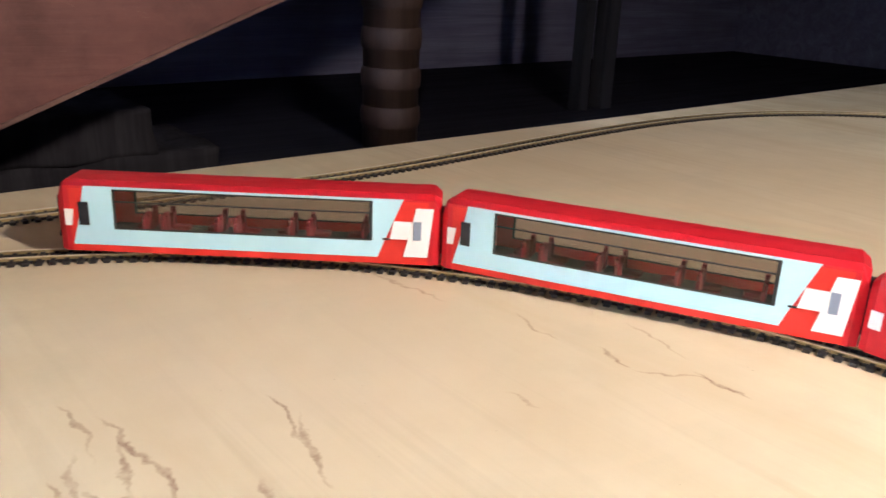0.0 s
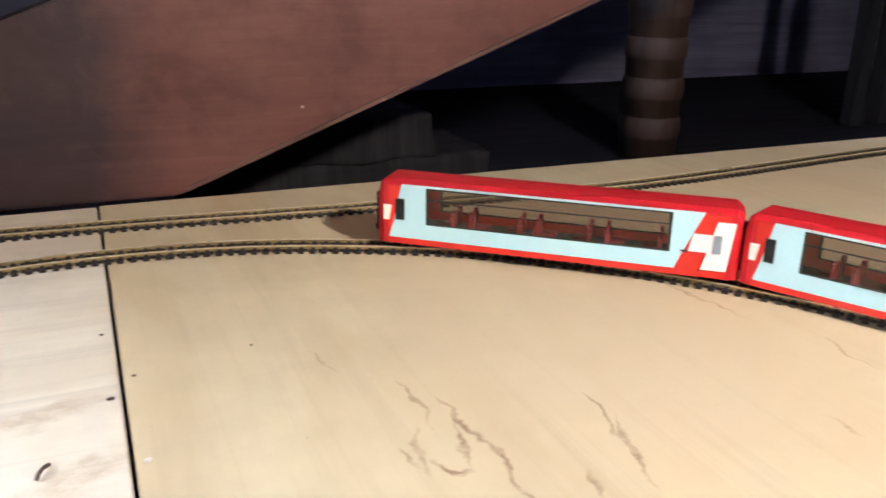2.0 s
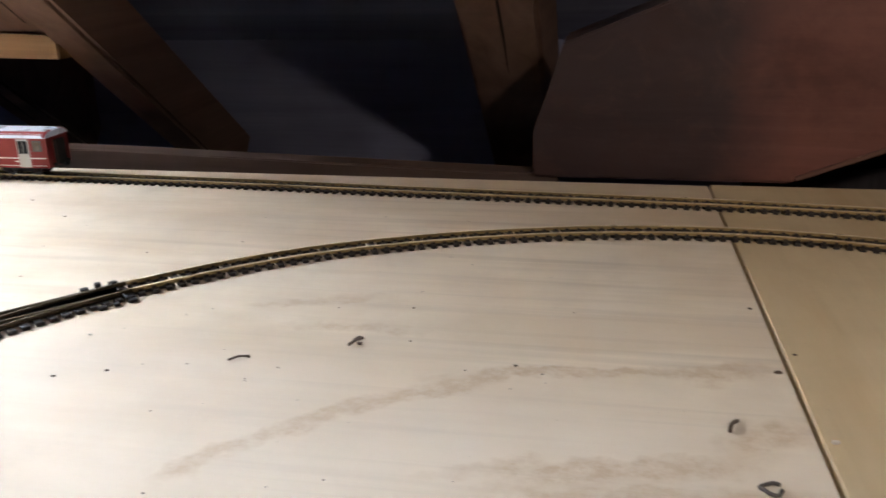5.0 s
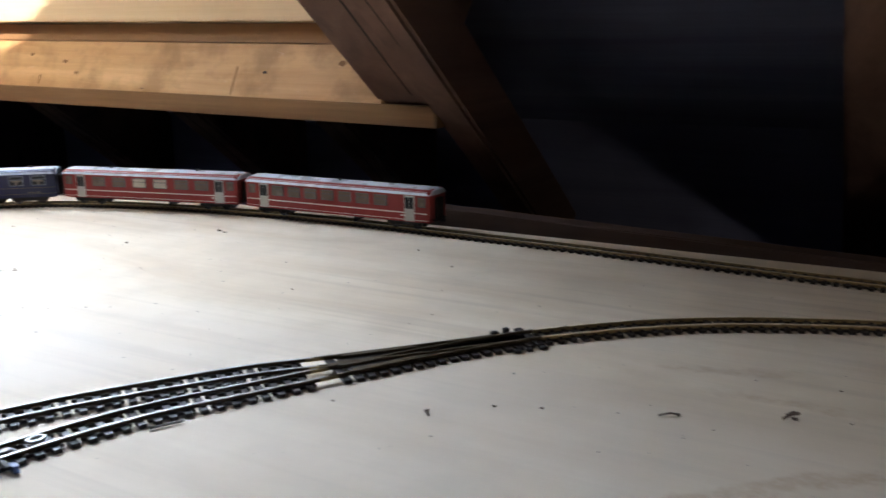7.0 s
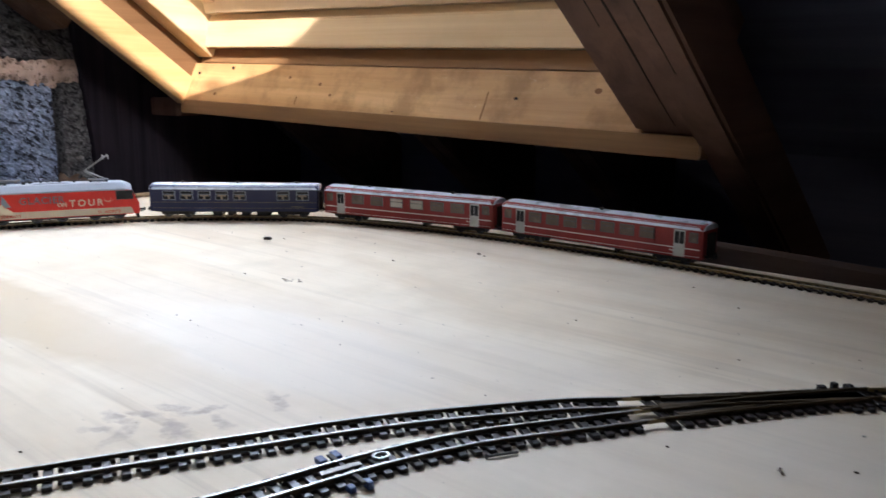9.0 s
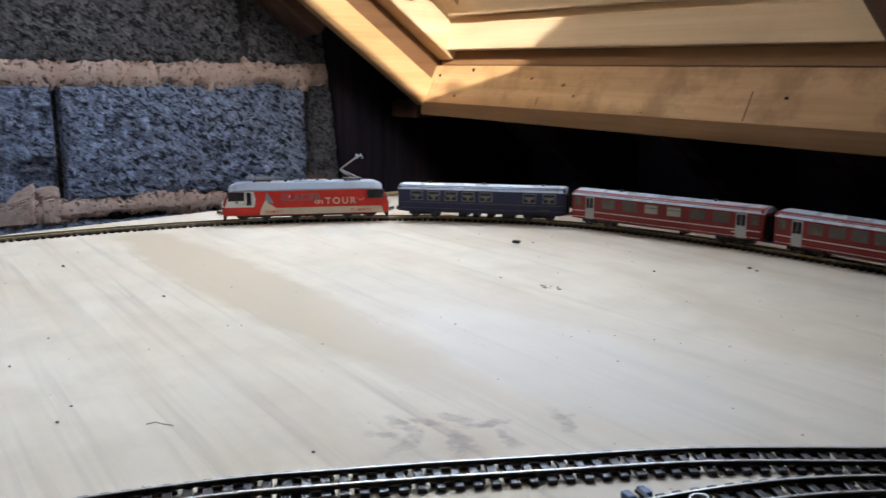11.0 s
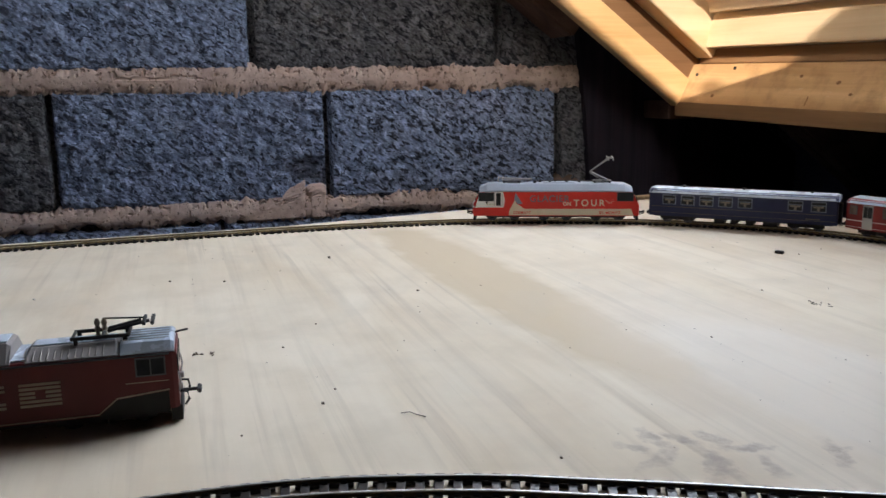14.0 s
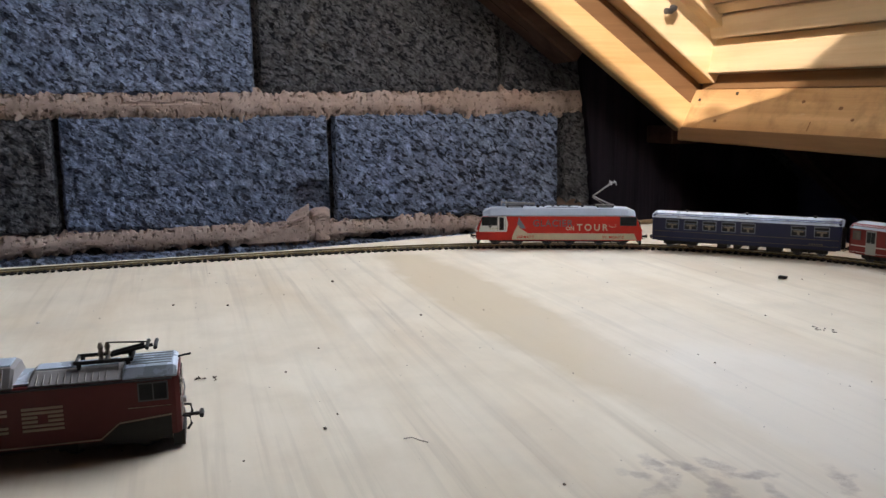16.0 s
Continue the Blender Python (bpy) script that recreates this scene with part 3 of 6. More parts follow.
ROOF_LABEL = "dark unlit roof boarding above the rafters"
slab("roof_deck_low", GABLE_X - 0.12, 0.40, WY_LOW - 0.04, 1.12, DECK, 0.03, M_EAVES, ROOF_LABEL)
slab("roof_deck_high", GABLE_X - 0.12, 0.40, -0.95, WY_HIGH, DECK, 0.03, M_FELT, ROOF_LABEL)
slab("roof_deck_gable_side", GABLE_X - 0.12, WX0, WY_HIGH, WY_LOW - 0.04, DECK, 0.03, M_FELT, ROOF_LABEL)
slab("roof_deck_middle", WX1, 0.40, WY_HIGH, WY_LOW - 0.04, DECK, 0.03, M_FELT, ROOF_LABEL)


def rafter(x0, x1, y0, y1, drop=0.0, depth=0.15, material=None, label="brown sawn roof rafter with drying cracks"):
    prof = []
    for y, h in ((y0, -drop), (y1, -drop), (y1, depth), (y0, depth)):
        prof.append((y + h * SN, roof_z(y) + h * CS))
    bm = prism(prof, x0, x1, "x")
    bmesh.ops.bevel(bm, geom=list(bm.edges), offset=0.004, segments=2, affect="EDGES")
    ob = part("rafter", bm, material or M_RAFTER)
    return tagged(ob, label, "rafter", "roof rafters")


def crack(parent, x, y0, y1, h, seed, wide=0.0012):
    """A drying crack that wanders along a rafter's underside."""
    bm = bmesh.new()
    n = 14
    pts = []
    for k in range(n + 1):
        y = y0 + (y1 - y0) * k / n
        w = wide * (1 - abs(2 * k / n - 1) ** 2) + 0.0002
        pts.append((x + 0.004 * noise.noise(Vector((seed, y * 9, 0))), y, w))
    rows = []
    for cx, y, w in pts:
        rows.append([bm.verts.new((cx + dx, y + dh * SN, roof_z(y) + dh * CS)) for dx, dh in ((-w, h - 0.0005), (w, h - 0.0005), (w, h + 0.003), (-w, h + 0.003))])
    for a, b in zip(rows, rows[1:]):
        for k in range(4):
            bm.faces.new((a[k], a[(k + 1) % 4], b[(k + 1) % 4], b[k]))
    part("crack", bm, M_CRACK, parent)


beam = rafter(-0.462, -0.392, -0.95, 0.800, -0.001, 0.15)
crack(beam, -0.430, 0.30, 0.66, 0.001, 1.0)
crack(beam, -0.412, 0.52, 0.78, 0.001, 4.0, 0.0008)
beam = rafter(-0.391, -0.350, -0.95, 1.08, 0.012, 0.06)
crack(beam, -0.372, 0.35, 0.70, -0.012, 6.0, 0.0008)
beam = rafter(-0.012, 0.056, -0.95, 1.08, 0.0, 0.15)
crack(beam, 0.024, 0.45, 0.85, 0.0, 2.0)
beam = rafter(-1.412, -1.330, -0.95, 0.618, 0.010, 0.15)
crack(beam, -1.365, 0.20, 0.55, -0.010, 3.0)
for x in (-1.16, -0.86, -0.62):
    beam = rafter(x, x + 0.05, 0.83, 1.08, -0.03, 0.15, M_PLATE, "short dark jack rafter under the roof window")
    crack(beam, x + 0.024, 0.86, 1.02, 0.030, x * 7, 0.0009)

bm = prism([(-0.384, -0.12), (0.077, -0.12), (0.077, 0.002), (-0.30, 0.0125), (-0.384, 0.0145)], 0.706, 0.730, "y")
bmesh.ops.bevel(bm, geom=list(bm.edges), offset=0.002, segments=2, affect="EDGES")
plate = part("wall_plate", bm, M_PLATE)
tagged(plate, "dark timber plate along the eaves behind the board", "wall plate", kind="structure")
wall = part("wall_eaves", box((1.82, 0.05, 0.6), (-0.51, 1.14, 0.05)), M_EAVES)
tagged(wall, "dark low wall at the eaves", "wall", kind="structure")

# brace: a broad red-brown beam rising along the eaves, shade painted towards its sawn foot
RISE = math.tan(radians(21.2))
b0, b1 = 0.079, 1.30
bm = prism([(0.245, 0.001), (b1, 0.001 + (b1 - 0.245) * RISE), (b1, 0.112 + (b1 - b0) * RISE), (b0, 0.102), (b0 - 0.012, 0.064), (b0 - 0.021, 0.038), (b0 - 0.021, 0.001)], 0.702, 0.775, "y")
bmesh.ops.bevel(bm, geom=list(bm.edges), offset=0.0018, segments=2, affect="EDGES")
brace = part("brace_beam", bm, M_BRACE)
dx, dz = 0.0032 * math.sin(math.atan(RISE)), 0.0032 * math.cos(math.atan(RISE))
bm = prism([(0.250, 0.0035), (b1 - 0.01, 0.0025 + (b1 - 0.255) * RISE), (b1 - 0.01 - dx, 0.0025 + (b1 - 0.255) * RISE + dz), (0.250 - dx, 0.0035 + dz)], 0.7005, 0.703, "y")
part("worn_edge", bm, M_WORN, brace, "paler scuffed lower edge")
# small bare chips in the face
for kx, kz, kr in ((0.340, 0.062, 0.0012), (0.505, 0.150, 0.0017), (0.62, 0.176, 0.0013), (0.70, 0.205, 0.0015)):
    ring = [(kx + kr * (1.4 + 1.2 * noise.noise(Vector((kx * 90, k * 0.9, 0)))) * math.cos(2 * math.pi * k / 11),
             kz + kr * (0.9 + 0.9 * noise.noise(Vector((kz * 90, k * 0.9, 5)))) * math.sin(2 * math.pi * k / 11)) for k in range(11)]
    part("chip", prism(ring, 0.7014, 0.703, "y"), M_CHIP, brace)
tagged(brace, "broad red-brown stained timber brace with shade painted on its foot and scuffed lower edge", "beam")

# far side of the attic: closing walls and roof
RIGHT_X, BACK_Y = 3.2, -2.9
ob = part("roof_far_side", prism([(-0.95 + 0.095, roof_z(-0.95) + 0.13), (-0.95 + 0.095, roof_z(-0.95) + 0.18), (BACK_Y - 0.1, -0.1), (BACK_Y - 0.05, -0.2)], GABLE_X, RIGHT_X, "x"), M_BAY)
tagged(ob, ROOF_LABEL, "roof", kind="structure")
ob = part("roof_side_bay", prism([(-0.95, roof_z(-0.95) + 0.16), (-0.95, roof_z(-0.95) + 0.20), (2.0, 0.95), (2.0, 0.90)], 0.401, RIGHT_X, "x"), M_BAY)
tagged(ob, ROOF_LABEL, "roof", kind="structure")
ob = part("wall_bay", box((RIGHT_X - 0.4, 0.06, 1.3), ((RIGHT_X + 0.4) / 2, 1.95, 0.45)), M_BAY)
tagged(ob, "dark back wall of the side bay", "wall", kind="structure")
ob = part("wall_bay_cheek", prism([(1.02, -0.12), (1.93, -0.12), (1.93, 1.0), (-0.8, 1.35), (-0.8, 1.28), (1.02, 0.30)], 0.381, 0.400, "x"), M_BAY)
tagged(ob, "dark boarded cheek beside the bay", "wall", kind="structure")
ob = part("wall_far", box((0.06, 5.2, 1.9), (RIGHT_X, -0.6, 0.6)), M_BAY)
tagged(ob, "dark far gable of the attic", "wall", kind="structure")


# gable wall of aggregate blocks
def block_wall():
    wall = empty("wall_gable", "grey aggregate-block gable wall with thick pinkish mortar joints", "wall", kind="structure")
    top = 0.17 / CS
    outline = [(BACK_Y, -0.2), (1.25, -0.2), (1.25, roof_z(1.25) + top), (-0.95, roof_z(-0.95) + top), (BACK_Y, -0.1)]
    part("backing", prism(outline, GABLE_X - 0.125, GABLE_X - 0.025, "x"), M_BLOCK_OLD_SHADE, wall)
    courses = [(-0.225, -0.055, 0.06), (-0.024, 0.147, 0.229), (0.178, 0.353, 0.118), (0.384, 0.559, 0.30)]
    seam = 0.006
    for z0, z1, joint in courses:
        for k in range(-3, 4):
            y1 = joint + 0.40 * k - seam / 2
            y0 = y1 - 0.40 + seam
            if y0 > 0.75 or y1 < -0.75:
                continue
            y1 = min(y1, LEDGE_Y - (z1 - 0.19 - LEDGE_Z) / TN)
            ny, nz = max(4, int((y1 - y0) / 0.0042)), int((z1 - z0) / 0.0042)
            verts, faces = [], []
            off = random.random() * 50
            for j in range(nz + 1):
                for i in range(ny + 1):
                    u, v = i / ny, j / nz
                    y, z = y0 + (y1 - y0) * u, z0 + (z1 - z0) * v
                    q = Vector((off, y, z))
                    edge = min(i, ny - i, j, nz - j)
                    rough = 0.0036 * noise.noise(q * 115) + 0.0040 * noise.noise(q * 60) + 0.004 * noise.noise(q * 14)
                    x = GABLE_X + 0.004 + rough
                    if edge == 0:
                        x = GABLE_X - (0.012 if i in (0, ny) else 0.005)
                    elif edge < 3:
                        x -= 0.0018 / edge
                    rag = 0.0060 * noise.noise(q * 60 + Vector((9, 0, 0))) if j in (0, nz) else 0.0
                    # broken lower corner beside one upright joint
                    chip = math.hypot((y - 0.214) / 0.072 + 0.25 * noise.noise(q * 40), (z + 0.002) / 0.046)
                    if z0 < 0 < z1 and y < 0.226 and chip < 1:
                        x -= 0.030 * (1 - chip) ** 0.5
                    verts.append((x, y + (0.002 * noise.noise(q * 33) if i in (0, ny) else 0), z + rag))
            w = ny + 1
            for j in range(nz):
                for i in range(ny):
                    a = j * w + i
                    faces.append((a, a + 1, a + w + 1, a + w))
            mesh = bpy.data.meshes.new("block")
            mesh.from_pydata(verts, [], faces)
            # blocks towards the eaves take the darker tone as painted shade
            mesh.materials.append(M_BLOCK_OLD_SHADE if (y1 < -0.16 and z0 < 0 < z1) or (y0 > 0.10 and z0 > 0.15) or y0 > 0.60 else M_BLOCK)
            mesh.update()
            ob = new("block", mesh)
            ob.parent = wall
    # mortar struck nearly flush along the bed joints, feathering out over the blocks
    for z, h, patch in ((-0.0395, 0.0205, 0.45), (0.1625, 0.0225, 0.1), (0.3685, 0.0205, 0.2)):
        n, m = 1150, 18
        verts, faces = [], []
        for j in range(m + 1):
            v = j / m * 2 - 1
            for i in range(n + 1):
                y = -0.75 + 1.50 * i / n
                q = Vector((3.0, y, z * 9))
                side = Vector((0, 0, 7 if v > 0 else 0))
                reach = 1.0 + 0.30 * noise.noise(q * 16 + side) + 0.42 * noise.noise(q * 60 + side) + 0.20 * noise.noise(q * 170 + side)
                if v < 0:
                    reach -= patch * (0.5 + noise.noise(q * 11))
                x = GABLE_X + 0.0065 - 0.0070 * v * v + 0.0010 * noise.noise(Vector((y * 40, v * 2, z))) + 0.0005 * noise.noise(Vector((y * 210, v * 6, z)))
                bite = noise.noise(Vector((y * 200, v * 4.5, z * 50))) - 0.62 + 0.58 * abs(v)
                if bite > 0:
                    x -= min(0.007, 0.05 * bite)
                if 0.1 < z < 0.2 and abs(v - 0.15 - 0.10 * noise.noise(Vector((y * 30, 0, 0)))) < 0.08 and -0.08 < y < 0.045:
                    x -= 0.0022
                verts.append((x, y, z + v * h * max(0.25, reach)))
        w = n + 1
        for j in range(m):
            for i in range(n):
                a = j * w + i
                faces.append((a, a + 1, a + w + 1, a + w))
        mesh = bpy.data.meshes.new("bed_joint")
        mesh.from_pydata(verts, [], faces)
        mesh.materials.append(M_MORTAR)
        mesh.update()
        ob = new("bed_joint", mesh)
        ob.parent = wall
        ob["label"] = "pinkish crumbly mortar joint"
    # mortar filling the broken corner: a sloping wedge and an upright dab beside it
    def fill(name, y0, y1, left, crest, material=M_MORTAR):
        ny, nz = 48, 40
        verts, faces = [], []
        for j in range(nz + 1):
            for i in range(ny + 1):
                y = y0 + (y1 - y0) * i / ny
                q = Vector((7, y, j * 0.03))
                top = crest(y) + 0.004 * noise.noise(q * 60)
                z = -0.052 + (top + 0.052) * j / nz
                inset = min((top - z) / 0.010, (y - y0) / left, (y1 - y) / 0.006, 1.0)
                x = GABLE_X - 0.018 + 0.025 * max(0.0, inset) ** 0.45 + 0.0030 * noise.noise(Vector((3, y * 60, z * 60)))
                verts.append((x, y, z))
        w = ny + 1
        for j in range(nz):
            for i in range(ny):
                a = j * w + i
                faces.append((a, a + 1, a + w + 1, a + w))
        mesh = bpy.data.meshes.new(name)
        mesh.from_pydata(verts, [], faces)
        mesh.materials.append(material)
        mesh.update()
        mesh.shade_smooth()
        ob = new(name, mesh)
        ob.parent = wall

    # earthy mortar daubed over the upright joint near the eaves
    fill("mortar_daub", 0.605, 0.760, 0.012, lambda y: -0.050 + 0.055 * math.exp(-((y - 0.650) / 0.040) ** 2) + 0.02 * noise.noise(Vector((y * 55, 1, 2))), M_EARTH)
    fill("mortar_wedge", 0.060, 0.193, 0.05, lambda y: -0.034 + 0.038 * max(0.0, (y - 0.095) / 0.098) ** 1.2)
    fill("mortar_dab", 0.1925, 0.226, 0.006, lambda y: 0.000 - 28 * (y - 0.210) ** 2)


block_wall()

# dark sheet added where the gable only falls into shade at the eaves
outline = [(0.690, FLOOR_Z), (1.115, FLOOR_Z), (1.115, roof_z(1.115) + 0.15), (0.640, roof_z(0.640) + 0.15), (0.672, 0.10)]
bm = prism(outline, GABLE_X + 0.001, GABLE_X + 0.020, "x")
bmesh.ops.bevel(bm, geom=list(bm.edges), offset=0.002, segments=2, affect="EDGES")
ob = part("eaves_shade_sheet", bm, M_EAVES_SHADE)
tagged(ob, "dark upright sheet added as shade on the gable at the eaves", "board")

# roof window with its pine lining
def profile_bar(outline, x0, x1, material, name, parent, label=""):
    bm = prism(outline, x0, x1, "x")
    bmesh.ops.bevel(bm, geom=list(bm.edges), offset=0.0015, segments=2, affect="EDGES")
    return part(name, bm, material, parent, label)


def roof_window():
    tilt = Matrix.Translation((-0.85, 0, LEDGE_Z)) @ pose(0, 0, 0, 0, 1.1, 0) @ Matrix.Translation((0.85, 0, -LEDGE_Z))
    win = empty("window_1", "pine roof window with varnished lining, sunlit frame and bright glass", "roof window", m=tilt, kind="structure")
    y, z = LEDGE_Y, LEDGE_Z
    # lower lining: nearly upright panel with a thick front edge
    profile_bar([(y, z), (y + 0.030, z + 0.062), (y + 0.045, z + 0.060), (y + 0.020, z)], WX0 - 0.008, -0.452, M_PINE, "lining_sill", win, "knotty varnished pine sill board")
    profile_bar([(y - 0.002, z - 0.020), (y - 0.002, z + 0.0022), (y + 0.022, z + 0.0022), (y + 0.022, z - 0.020)], WX0 - 0.008, -0.385, M_TRIM, "front_trim", win, "lower edge board with shade painted into its brown")
    # groove strip between lining and frame, its shade put into the brown
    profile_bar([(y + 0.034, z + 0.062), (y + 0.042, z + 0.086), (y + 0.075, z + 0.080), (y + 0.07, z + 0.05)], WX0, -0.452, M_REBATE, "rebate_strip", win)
    # fixed frame: bottom rail
    profile_bar([(y + 0.022, z + 0.087), (y + 0.030, z + 0.128), (y + 0.036, z + 0.1395), (y + 0.075, z + 0.1395), (y + 0.075, z + 0.085)], WX0 + 0.004, -0.452, M_SASH, "frame_bottom", win)
    # opening sash: bottom rail, set back
    profile_bar([(y + 0.020, z + 0.140), (y + 0.012, z + 0.172), (y + 0.060, z + 0.205), (y + 0.075, z + 0.140)], WX0 + 0.040, -0.452, M_SASH, "sash_bottom", win)
    profile_bar([(y + 0.008, z + 0.174), (y - 0.004, z + 0.186), (y + 0.045, z + 0.222), (y + 0.060, z + 0.206)], WX0 + 0.052, -0.452, M_SASH, "glazing_bead", win)

    profile_bar([(y - 0.005, z + 0.188), (y - 0.085, z + 0.262), (y - 0.060, z + 0.300), (y + 0.045, z + 0.224)], WX0 + 0.060, -0.452, M_SASH, "sash_rail", win)

    # side members run up the slope: (x0, x1, low lift, high lift, start down-slope)
    def side(name, x0, x1, h0, h1, y_low, material, label=""):
        prof = [(y_low + h * SN, roof_z(y_low) + h * CS) for h in (h0, h1)] + [(WY_HIGH + h * SN, roof_z(WY_HIGH) + h * CS) for h in (h1, h0)]
        bm = prism(prof, x0, x1, "x")
        bmesh.ops.bevel(bm, geom=list(bm.edges), offset=0.0015, segments=2, affect="EDGES")
        return part(name, bm, material, win, label)

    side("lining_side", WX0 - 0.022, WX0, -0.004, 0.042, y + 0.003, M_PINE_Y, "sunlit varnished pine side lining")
    side("rebate_side", WX0 - 0.024, WX0 - 0.006, 0.0425, 0.0785, y + 0.001, M_REBATE_Y, "rebate with shade painted into its brown")
    side("frame_side", WX0 - 0.015, WX0 + 0.034, 0.079, 0.15, y - 0.01, M_SASH_Y)
    side("sash_side", WX0 + 0.040, WX0 + 0.075, 0.135, 0.20, y - 0.02, M_SASH_Y)
    side("frame_side", -0.500, -0.453, 0.10, 0.15, y - 0.01, M_SASH_Y)
    side("sash_side", -0.545, -0.505, 0.135, 0.20, y - 0.02, M_SASH_Y)

    def across(name, y_mid, half, h0, h1, material):
        prof = [(y_mid + half + h0 * SN, roof_z(y_mid + half) + h0 * CS), (y_mid + half + h1 * SN, roof_z(y_mid + half) + h1 * CS),
                (y_mid - half + h1 * SN, roof_z(y_mid - half) + h1 * CS), (y_mid - half + h0 * SN, roof_z(y_mid - half) + h0 * CS)]
        part(name, prism(prof, WX0 - 0.02, -0.453, "x"), material, win)

    across("lining_top", WY_HIGH - 0.01, 0.010, -0.004, 0.10, M_PINE)
    across("frame_top", WY_HIGH + 0.01, 0.030, 0.10, 0.19, M_SASH)
    h = 0.185
    prof = [(q + k * SN, roof_z(q) + k * CS) for q, k in ((y - 0.02, h), (y - 0.02, h + 0.004), (WY_HIGH, h + 0.004), (WY_HIGH, h))]
    glass = part("pane", prism(prof, WX0 + 0.05, -0.47, "x"), M_PANE, win, "clear bright glass pane")
    glass.visible_shadow = False
    # knots and a drying crack in the sill
    for x, dz, r in ((-0.515, 0.042, 0.0044), (-1.040, 0.044, 0.0030), (-0.968, 0.036, 0.0034), (-0.940, 0.022, 0.0026), (-1.215, 0.014, 0.0034)):
        r *= 0.7
        ring = [(x + r * 1.5 * math.cos(2 * math.pi * k / 12), dz + r * math.sin(2 * math.pi * k / 12)) for k in range(12)]
        bm = bmesh.new()
        a = [bm.verts.new((px, y + pz * 0.484 - 0.0006, z + pz)) for px, pz in ring]
        b = [bm.verts.new((px, y + pz * 0.484 + 0.004, z + pz)) for px, pz in ring]
        bm.faces.new(a)
        for k in range(12):
            bm.faces.new((a[k], a[(k + 1) % 12], b[(k + 1) % 12], b[k]))
        part("knot", bm, M_KNOT, win)
    for x, dz0, dz1 in ((-0.663, 0.004, 0.036), (-1.010, 0.006, 0.018)):
        bm = prism([(y + dz0 * 0.484 - 0.0005, z + dz0), (y + dz1 * 0.484 - 0.0005, z + dz1), (y + dz1 * 0.484 + 0.003, z + dz1), (y + dz0 * 0.484 + 0.003, z + dz0)], x - 0.0008, x + 0.0008, "x")
        part("crack", bm, M_KNOT, win)
    # hook and nail holes
    hx, hy = WX0 + 0.036, 0.665

    def on_frame(out, up, h):
        return (hx + out, hy - up + h * SN, roof_z(hy - up) + h * CS)

    part("hook", rod([on_frame(-0.004, 0.0, 0.122), on_frame(0.006, 0.0, 0.120), on_frame(0.012, 0.004, 0.110), on_frame(0.012, 0.010, 0.104)], 0.0048, 10), M_DARK_STEEL, win, "small dark metal catch")
    for x, dz in ((WX0 + 0.016, 0.045), (-0.62, 0.029), (-0.81, 0.004), (-1.19, 0.055)):
        part("nail_head", rod([(x, y + 0.0008 + dz * 0.45, z + dz), (x, y + 0.012 + dz * 0.45, z + dz)], 0.0028, 8), M_BLACK, win)


roof_window()

bm = prism([(LEDGE_Y - 0.002, LEDGE_Z - 0.018), (LEDGE_Y - 0.002, LEDGE_Z + 0.012), (LEDGE_Y + 0.05, LEDGE_Z + 0.012), (LEDGE_Y + 0.05, LEDGE_Z - 0.018)], GABLE_X + 0.021, WX0 - 0.0235, "x")
bmesh.ops.bevel(bm, geom=list(bm.edges), offset=0.002, segments=2, affect="EDGES")
tagged(part("trimmer", bm, M_RAFTER), "short dark trimmer between the window lining and the gable", "timber")

# body of the unseen reflector lamp, its form added, behind the camera
clip = empty("unseen_reflector_lamp", "unseen added lamp with a black metal reflector and warm bulb on a floor stand", "lamp", m=Matrix.Translation((BULB.x, BULB.y - 0.10, FLOOR_Z)))
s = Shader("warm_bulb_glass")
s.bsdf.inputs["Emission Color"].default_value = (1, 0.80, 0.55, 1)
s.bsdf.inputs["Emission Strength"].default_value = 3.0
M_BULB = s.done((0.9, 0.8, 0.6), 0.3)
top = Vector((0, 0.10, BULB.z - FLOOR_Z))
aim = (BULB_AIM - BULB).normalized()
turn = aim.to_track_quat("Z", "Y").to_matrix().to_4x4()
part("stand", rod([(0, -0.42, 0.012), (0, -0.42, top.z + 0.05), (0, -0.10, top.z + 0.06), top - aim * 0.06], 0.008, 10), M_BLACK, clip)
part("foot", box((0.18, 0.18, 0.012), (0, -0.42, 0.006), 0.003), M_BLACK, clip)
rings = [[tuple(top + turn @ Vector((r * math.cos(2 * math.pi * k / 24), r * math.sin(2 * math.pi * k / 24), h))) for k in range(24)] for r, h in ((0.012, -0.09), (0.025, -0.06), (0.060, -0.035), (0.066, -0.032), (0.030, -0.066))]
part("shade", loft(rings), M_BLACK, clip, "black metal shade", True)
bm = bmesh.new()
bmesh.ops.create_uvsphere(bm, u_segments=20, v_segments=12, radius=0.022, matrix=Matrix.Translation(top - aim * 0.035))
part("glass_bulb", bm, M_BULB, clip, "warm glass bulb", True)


# things in the dark bay
def ringed_post(at):
    thing = empty("turned_post", "brown turned wooden post with pale rings", "post", m=Matrix.Translation(at))
    part("shaft", rod([(0, 0, 0), (0, 0, 1.05)], 0.0445, 24), M_COLUMN, thing, smooth=True)
    for k in range(17):
        z = 0.03 + 0.06 * k
        prof = [(0.043, z), (0.0470, z + 0.008), (0.0480, z + 0.020), (0.0470, z + 0.032), (0.043, z + 0.040)]
        rings = [[(r * math.cos(2 * math.pi * i / 24), r * math.sin(2 * math.pi * i / 24), h) for i in range(24)] for r, h in prof]
        part("ring", loft(rings), M_RING, thing, smooth=True)


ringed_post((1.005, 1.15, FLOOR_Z))
